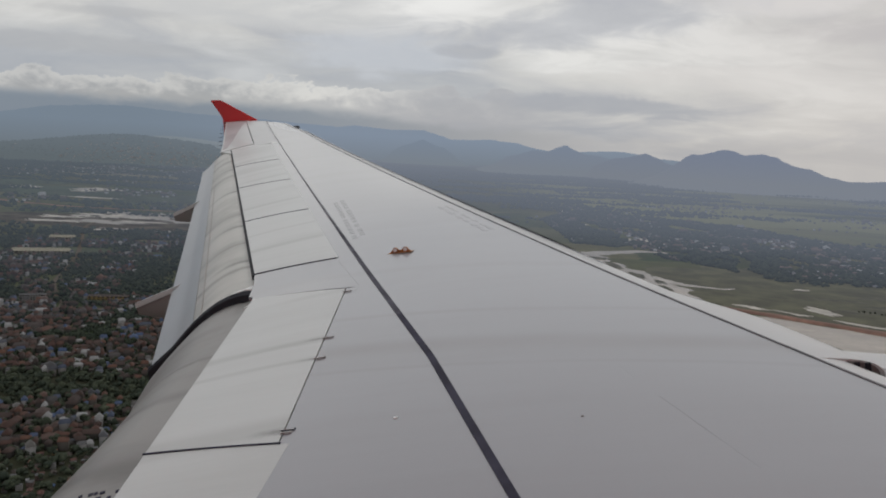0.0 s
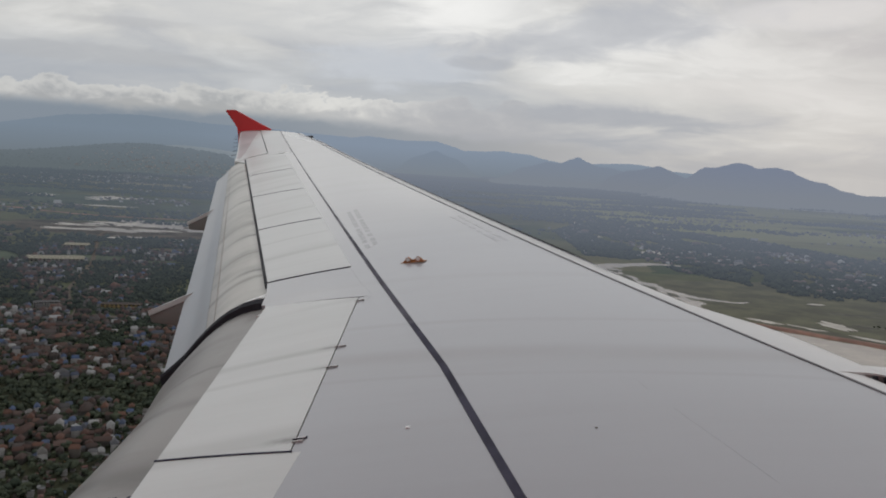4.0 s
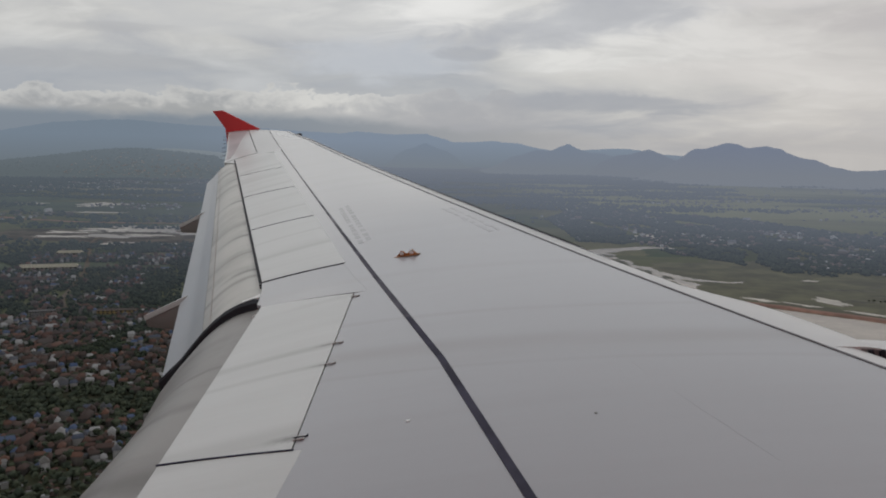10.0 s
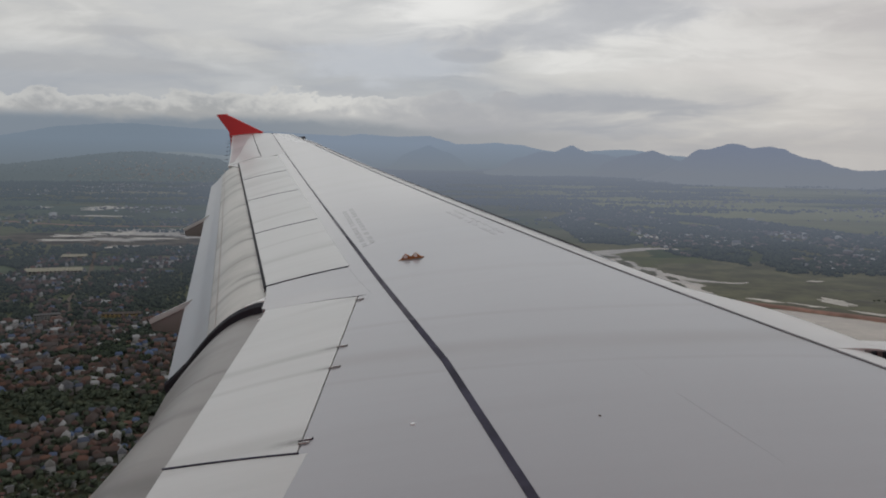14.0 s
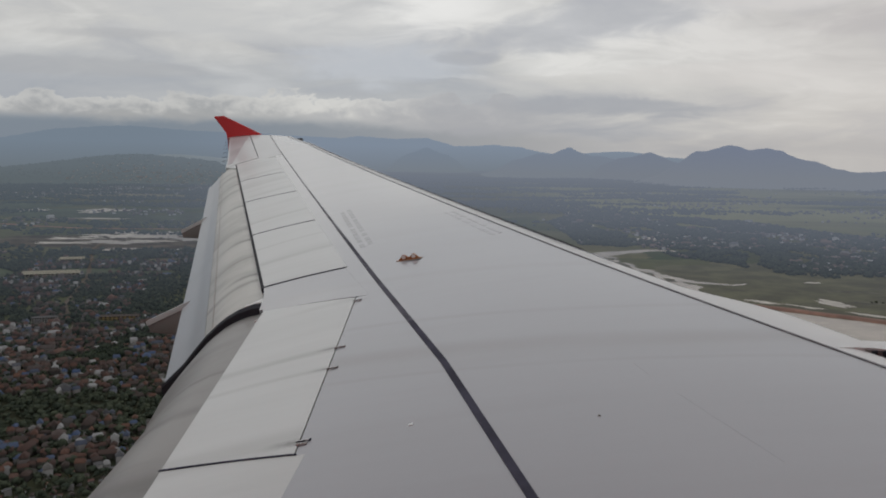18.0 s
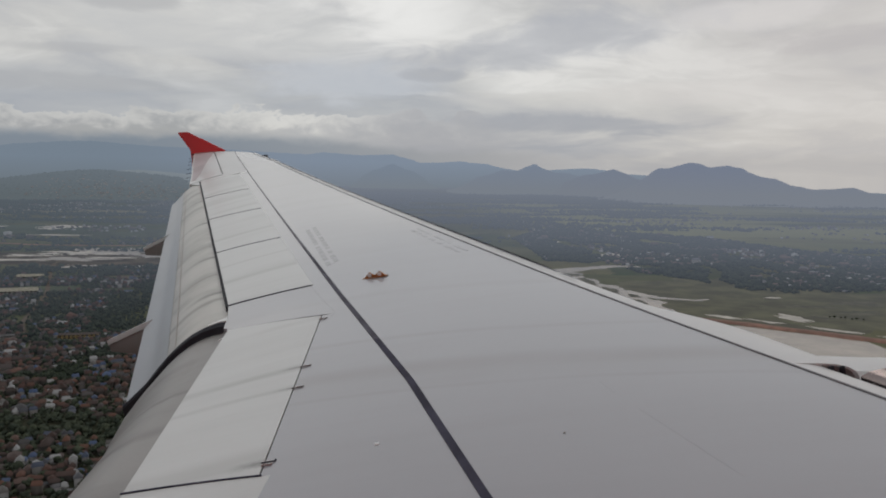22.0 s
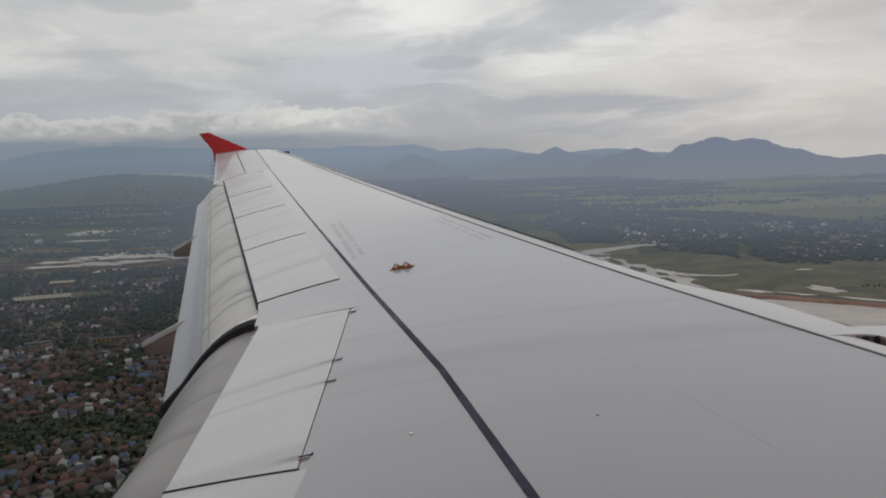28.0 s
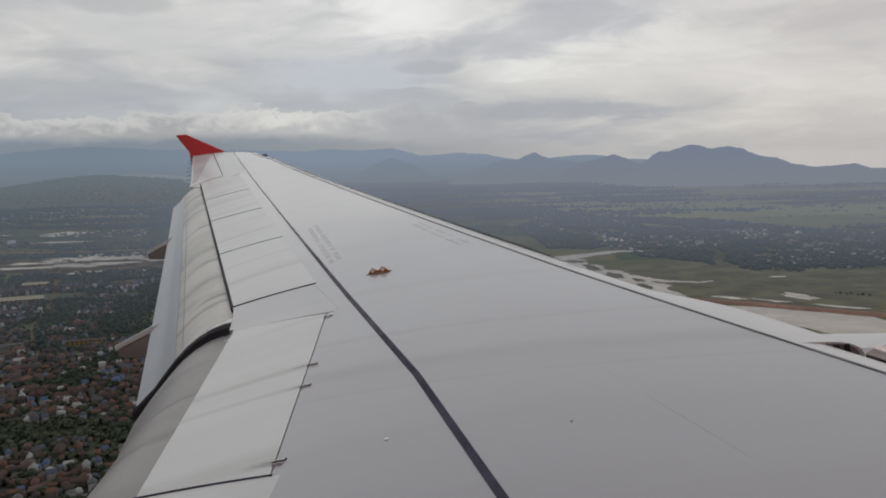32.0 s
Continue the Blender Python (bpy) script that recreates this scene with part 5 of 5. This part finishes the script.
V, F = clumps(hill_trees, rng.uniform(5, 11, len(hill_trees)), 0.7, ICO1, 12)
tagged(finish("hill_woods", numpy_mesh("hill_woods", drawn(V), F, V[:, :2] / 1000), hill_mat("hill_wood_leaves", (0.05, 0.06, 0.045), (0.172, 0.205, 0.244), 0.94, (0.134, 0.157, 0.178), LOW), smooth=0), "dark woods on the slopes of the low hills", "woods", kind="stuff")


# single trees at the town's edge and on the river bank
def tree(height, spread, seed, label):
    rnd = np.random.default_rng(seed)
    ob = new("tree")
    tagged(ob, label, "tree", "single trees")
    secs = []
    for i in range(6):
        r = lerp(0.035, 0.012, i / 5) * height
        secs.append([(r * math.cos(2 * math.pi * k / 8) + 0.02 * height * math.sin(i), r * math.sin(2 * math.pi * k / 8), 0.12 * height * i) for k in range(8)])
    part("trunk", loft(secs), BARK, ob)
    n = 26
    u = rnd.normal(0, 1, (n, 3))
    u /= np.linalg.norm(u, axis=1)[:, None]
    c = u * np.array([spread, spread, height * 0.26]) * rnd.uniform(0.45, 1.0, (n, 1)) + np.array([0, 0, height * 0.66])
    V, F = clumps(c, rnd.uniform(0.22, 0.42, n) * spread, 0.8, ICO2, seed, 0.3)
    crown = finish("crown", numpy_mesh("crown", V, F), LEAF, ob, smooth=0)
    for k in range(5):
        a = 2 * math.pi * k / 5
        tip = Vector((0.7 * spread * math.cos(a), 0.7 * spread * math.sin(a), height * 0.68))
        foot = Vector((0, 0, height * 0.38))
        side = tip.cross(Vector((0, 0, 1))).normalized() * 0.02 * height
        part("limb", loft([[foot + side, foot + Vector((0, 0, 0.02 * height)), foot - side, foot - Vector((0, 0, 0.02 * height))], [tip + side * 0.3, tip + Vector((0, 0, 0.05)), tip - side * 0.3, tip - Vector((0, 0, 0.05))]]), BARK, ob)
    return ob


SORTS = [tree(11, 5.0, 1, "broad dark green tree at the town's edge"), tree(14, 4.6, 2, "tall dark green tree among houses"), tree(8, 4.2, 3, "low rounded dark green tree"), tree(13, 6.5, 4, "wide-crowned dark green tree")]
stood = 0
for x, y in list(scatter(rng, 500, -34, -14, 620, 1250)) + [(905 + 9 * k, 1700 - 6 * k + 5 * (k % 2)) for k in range(7)]:
    if stood >= 150 and x < 0 or kept_open(x, y):
        continue
    sort = SORTS[stood % 4]
    m = pose(x, y, 0, 0, 0, rng.uniform(0, 360)) @ Matrix.Scale(0.6 if x > 0 else rng.uniform(0.7, 1.0), 4)
    if stood < 4:
        sort.matrix_basis = m
    else:
        copy_thing(sort, m)
    stood += 1

# ---------------------------------------------------------------- houses
WALLS = [plain("wall_" + n, c, 0.2, 0.85, 0.8) for n, c in (("white", (0.235, 0.228, 0.218)), ("cream", (0.17, 0.145, 0.115)), ("grey", (0.085, 0.082, 0.08)), ("yellow", (0.24, 0.17, 0.075)), ("pink", (0.14, 0.095, 0.085)))]
ROOFS = [plain("roof_" + n, c, 0.4, 0.8, 1.2) for n, c in (("red", (0.110, 0.052, 0.042)), ("brown", (0.062, 0.046, 0.040)), ("orange", (0.165, 0.080, 0.054)), ("grey", (0.082, 0.080, 0.083)), ("blue", (0.070, 0.120, 0.24)), ("tin", (0.24, 0.24, 0.245)), ("tan", (0.27, 0.255, 0.205)))]
GLASS = material("window_glass", lambda t: (0.03, 0.035, 0.04), 0.15)


def house(w, d, storeys, roof, wall, kind, label, shift=(0, 0)):
    """Walls, roof, windows and door; w along x, d along y."""
    h = 3.2 * storeys
    ob = new("house")
    tagged(ob, label, "house", "houses of the town")
    part("outer_wall", box_bm(0, 0, h / 2, w, d, h), WALLS[wall], ob, smooth=0)
    bm = bmesh.new()
    e, rise = 0.6, (0.32 if kind != "flat" else 0.0) * d
    if kind == "flat":
        bm.free()
        bm = box_bm(0, 0, h + 0.25, w + 0.4, d + 0.4, 0.5)
    else:
        cut = w / 2 - (d * 0.42 if kind == "hip" else -e)
        a = [bm.verts.new(p) for p in ((-w / 2 - e, -d / 2 - e, h), (w / 2 + e, -d / 2 - e, h), (w / 2 + e, d / 2 + e, h), (-w / 2 - e, d / 2 + e, h), (-max(cut, 0.2), 0, h + rise + 0.4), (max(cut, 0.2), 0, h + rise + 0.4))]
        for q in ((0, 1, 5, 4), (2, 3, 4, 5), (1, 2, 5), (3, 0, 4), (3, 2, 1, 0)):
            bm.faces.new([a[i] for i in q])
    part("roof", bm, ROOFS[roof], ob, smooth=0)
    for s in range(storeys):
        for k in (-1, 1):
            part("window", box_bm(k * w * 0.27, -d / 2 - 0.02, 1.7 + 3.2 * s, 1.3, 0.1, 1.4), GLASS, ob, smooth=0)
    part("door", box_bm(0, -d / 2 - 0.02, 1.1, 1.1, 0.1, 2.2), ROOFS[1], ob, smooth=0)
    return ob


KINDS = [house(9, 7, 1, 0, 0, "gable", "small white house with a red gabled roof"),
         house(11, 8, 2, 0, 1, "hip", "two-storey cream house with a red hipped roof"),
         house(8, 7, 1, 1, 2, "gable", "small grey house with a brown tiled roof"),
         house(10, 7, 2, 2, 0, "gable", "white house with an orange tiled roof"),
         house(6, 10, 3, 3, 0, "flat", "narrow three-storey white house with a flat roof"),
         house(12, 8, 1, 4, 2, "gable", "low house with a blue metal roof"),
         house(9, 8, 2, 3, 4, "flat", "pinkish two-storey house with a flat grey roof"),
         house(14, 8, 1, 0, 2, "gable", "long low house with a dull red roof"),
         house(7, 6, 2, 2, 3, "hip", "yellow house with an orange hipped roof"),
         house(8, 6, 1, 5, 2, "gable", "low house with a pale tin roof"),
         house(10, 9, 1, 1, 1, "hip", "cream house with a dark brown hipped roof")]
placed = []
rng = np.random.default_rng(11)
rows = []
for x, y in scatter(rng, 26000, -36, -13, 600, 1560):
    if in_town(x, y) and grove(x, y) < 0.19 and rng.random() < 0.44 and off_roads(x, y) > 7 and not kept_open(x, y):
        rows.append((x, y))
for x, y in scatter(rng, 6500, -34, -13, 1400, 2450):
    if noise.noise((x * 0.006, y * 0.005, 4)) > 0.0 and off_roads(x, y) > 8 and not kept_open(x, y):
        rows.append((x, y))
cells = {}
for x, y in rows:
    cell = (int(x // 8), int(y // 8))
    if all((x - a) ** 2 + (y - b) ** 2 > 7.9 ** 2 for i in (-1, 0, 1) for j in (-1, 0, 1) for a, b in cells.get((cell[0] + i, cell[1] + j), ())):
        cells.setdefault(cell, []).append((x, y))
        placed.append((x, y))
# the three hundred nearest stand one by one, the others are joined
placed.sort(key=lambda q: math.hypot(*q))
used = [False] * len(KINDS)
rest = placed[300:]
for x, y in placed[:300]:
    k = int(rng.choice(len(KINDS), p=[0.13, 0.12, 0.18, 0.10, 0.05, 0.04, 0.07, 0.13, 0.04, 0.05, 0.09]))
    m = pose(x, y, 0.0, 0, 0, 18 + rng.choice([0, 90, 180, 270]) + rng.normal(0, 9)) @ Matrix.Scale(rng.uniform(0.52, 0.88), 4)
    if used[k]:
        copy_thing(KINDS[k], m)
    else:
        KINDS[k].matrix_basis, used[k] = m, True
for kind_of, seen in zip(KINDS, used):
    if not seen:
        kind_of.matrix_basis = pose(-420, 1010, 0)


# longer buildings at the edge of the town
def long_building(name, x0, y0, x1, y1, d, storeys, wall, roof, bays, label, category):
    w = math.hypot(x1 - x0, y1 - y0)
    h = 3.5 * storeys
    ob = new(name)
    ob.matrix_world = pose((x0 + x1) / 2, (y0 + y1) / 2, 0, 0, 0, math.degrees(math.atan2(y1 - y0, x1 - x0)))
    tagged(ob, label, category)
    part("outer_wall", box_bm(0, 0, h / 2, w, d, h), WALLS[wall], ob, smooth=0)
    bm = bmesh.new()
    a = [bm.verts.new(p) for p in ((-w / 2 - 1, -d / 2 - 1, h), (w / 2 + 1, -d / 2 - 1, h), (w / 2 + 1, d / 2 + 1, h), (-w / 2 - 1, d / 2 + 1, h), (-w / 2 + 2, 0, h + d * 0.22), (w / 2 - 2, 0, h + d * 0.22))]
    for q in ((0, 1, 5, 4), (2, 3, 4, 5), (1, 2, 5), (3, 0, 4), (3, 2, 1, 0)):
        bm.faces.new([a[i] for i in q])
    part("roof", bm, ROOFS[roof], ob, smooth=0)
    for s in range(storeys):
        for b in range(bays):
            part("window", box_bm(lerp(-w / 2, w / 2, (b + 0.5) / bays), -d / 2 - 0.03, 1.9 + 3.5 * s, w / bays * 0.55, 0.12, 1.9), GLASS, ob, smooth=0)
    return ob


long_building("warehouse", -987, 1905, -867, 1944, 30, 2, 0, 6, 14, "long pale warehouse with a low metal roof", "warehouse")
long_building("warehouse", -1026, 2177, -965, 2195, 24, 2, 0, 6, 8, "pale warehouse beside the flooded flats", "warehouse")
long_building("school", -705, 1385, -668, 1403, 10, 3, 0, 3, 10, "white three-storey school with rows of windows", "school")
long_building("yellow_hall", -604, 1424, -540, 1438, 12, 2, 3, 1, 9, "yellow two-storey building by a bare yard", "building")
long_building("shed", -703, 1838, -672, 1850, 16, 1, 0, 5, 5, "white shed among trees", "shed")

# far villages
def mixed(name, stops):
    """Each house of a mesh takes its own colour."""
    def build(t):
        r = t.n("ShaderNodeNewGeometry").outputs["Random Per Island"]
        n = t.noise(t.n("ShaderNodeTexCoord").outputs["Object"], 0.7, 3.0)
        return t.mix(t.math("MULTIPLY", n, 0.4), t.ramp(r, stops), (0.06, 0.055, 0.05))
    return material(name, build, 0.9, Specular_IOR_Level=0.2)


WALL_TONES = [(0.0, (0.06, 0.056, 0.052)), (0.4, (0.10, 0.085, 0.072)), (0.72, (0.19, 0.172, 0.155)), (0.94, (0.50, 0.49, 0.48))]
ROOF_TONES = [(0.0, (0.055, 0.044, 0.040)), (0.34, (0.115, 0.056, 0.044)), (0.52, (0.185, 0.088, 0.060)), (0.74, (0.090, 0.088, 0.090)), (0.88, (0.08, 0.135, 0.27)), (0.925, (0.16, 0.15, 0.14)), (0.965, (0.46, 0.46, 0.46))]
# house tones with distance haze added as emission
TOWN_WALL = painted_haze(mixed("town_house_walls", [(k, tuple(0.66 * c for c in tone)) for k, tone in WALL_TONES]), MIST, 0.96, power=1.3)
TOWN_ROOF = painted_haze(mixed("town_house_roofs", [(k, tuple(0.66 * c for c in tone)) for k, tone in ROOF_TONES]), MIST, 0.96, power=1.3)
FAR_WALL = painted_haze(mixed("far_house_walls", WALL_TONES), MIST, 0.96, power=1.3)
FAR_ROOF = painted_haze(mixed("far_house_roofs", [(0.0, (0.09, 0.075, 0.068)), (0.35, (0.15, 0.10, 0.082)), (0.62, (0.20, 0.145, 0.125)), (0.85, (0.17, 0.18, 0.205)), (0.95, (0.45, 0.45, 0.45))]), MIST, 0.96, power=1.3)
CUBE_V = np.array([(x, y, z) for x in (-1, 1) for y in (-1, 1) for z in (0, 1)], float)
CUBE_F = np.array([(0, 1, 3, 2), (4, 6, 7, 5), (0, 4, 5, 1), (2, 3, 7, 6), (1, 5, 7, 3)])
ROOF_V = np.array([(-1.12, -1.15, 1), (1.12, -1.15, 1), (1.12, 1.15, 1), (-1.12, 1.15, 1), (-0.9, 0, 1.45), (0.9, 0, 1.45), (-0.9, 0, 1.45), (0.9, 0, 1.45)], float)
ROOF_F = np.array([(0, 1, 5, 4), (2, 3, 4, 5), (1, 2, 5, 7), (3, 0, 4, 6)])


def blocks(V, F, at, dims, ang):
    P = V[None] * dims[:, None, :]
    c, s = np.cos(ang)[:, None], np.sin(ang)[:, None]
    Q = np.stack([P[..., 0] * c - P[..., 1] * s + at[:, 0:1], P[..., 0] * s + P[..., 1] * c + at[:, 1:2], P[..., 2] + at[:, 2:3]], -1)
    return drawn(Q.reshape(-1, 3)), (F[None] + (np.arange(len(at)) * len(V))[:, None, None]).reshape(-1, F.shape[1])


def village(name, at, dims, ang, wall, roof, words):
    """Many houses too small to pick apart: one mesh of walls, one of roofs."""
    V, F = blocks(CUBE_V, CUBE_F, at, dims, ang)
    tagged(finish(name + "_walls", numpy_mesh(name + "_walls", V, F), wall, smooth=0), "pale walls of " + words, "village", kind="stuff")
    V, F = blocks(ROOF_V, ROOF_F, at, dims, ang)
    tagged(finish(name + "_roofs", numpy_mesh(name + "_roofs", V, F), roof, smooth=0), "reddish and grey roofs of " + words, "village", kind="stuff")


at = np.column_stack([np.array(rest), np.zeros(len(rest))])
n = len(at)
dims = np.column_stack([rng.uniform(3.0, 5.6, n), rng.uniform(2.4, 4.0, n), rng.choice([3.0, 3.6, 5.8, 6.4, 9.0], n)])
dims[rng.random(n) < 0.05] *= (2.0, 1.6, 1.1)
village("town_houses", at, dims, radians(18) + 1.5708 * rng.integers(0, 2, n) + rng.normal(0, 0.15, n), TOWN_WALL, TOWN_ROOF, "closely built town houses")

vil = []
for x, y in scatter(rng, 16000, -36, 36, 2300, 9000):
    w = noise.fractal((x * 0.0009, y * 0.0022, 8.0), 0.8, 2.1, 4)
    c = noise.noise((x * 0.0016, y * 0.0022, 17))
    if (w > 0.10 and c > 0.12 or rng.random() < 0.004) and river_x(x, y) > 90 and not kept_open(x, y) and not (x > 700 and y < 2600):
        vil.append((x, y))
for x, y in scatter(rng, 3400, 8, 36, 2050, 4200):
    if inside(x, y, BELT) and noise.noise((x * 0.004, y * 0.003, 23)) > -0.02:
        vil.append((x, y))
for x, y in scatter(rng, 1500, -25.5, -15.5, 5900, 8000):
    if noise.noise((x * 0.003, y * 0.002, 29)) > -0.1:
        vil.append((x, y))
at = np.column_stack([np.array(vil), np.zeros(len(vil))])
row = np.clip(rng.normal(250, 42, 300), 120, 340)
step = np.clip(rng.normal(3.6, 1.5, 300), 0.6, 6.5)
lo, hi = wooded[row.astype(int), step.astype(int)], wooded[row.astype(int), step.astype(int) + 1]
perch = lo + (hi - lo) * (step % 1.0)[:, None] + np.column_stack([rng.normal(0, 30, 300), rng.normal(0, 8, 300), np.full(300, 1.0)])
n = len(at)
dims = np.column_stack([rng.uniform(4, 8, n), rng.uniform(3, 5, n), rng.uniform(3.5, 7.5, n)])
dims[rng.random(n) < 0.025] *= 2.1
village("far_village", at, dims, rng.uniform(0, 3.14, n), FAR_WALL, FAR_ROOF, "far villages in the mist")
n = len(perch)
dims = np.column_stack([rng.uniform(6, 11, n), rng.uniform(4, 8, n), rng.uniform(5, 9, n)])
# house colours are raised to show through the haze painted as glow
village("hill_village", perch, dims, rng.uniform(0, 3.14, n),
        painted_haze(mixed("hill_village_walls", [(k, tuple(3.2 * c for c in tone)) for k, tone in WALL_TONES[:3]]), (0.182, 0.213, 0.25), 1.0, 0.72, 0.02, (0.135, 0.155, 0.175), lift=LOW),
        painted_haze(mixed("hill_village_roofs", [(k, tuple(4.2 * c for c in tone)) for k, tone in ROOF_TONES[:4]]), (0.182, 0.213, 0.25), 1.0, 0.72, 0.02, (0.135, 0.155, 0.175), lift=LOW), "a village on the low hills")
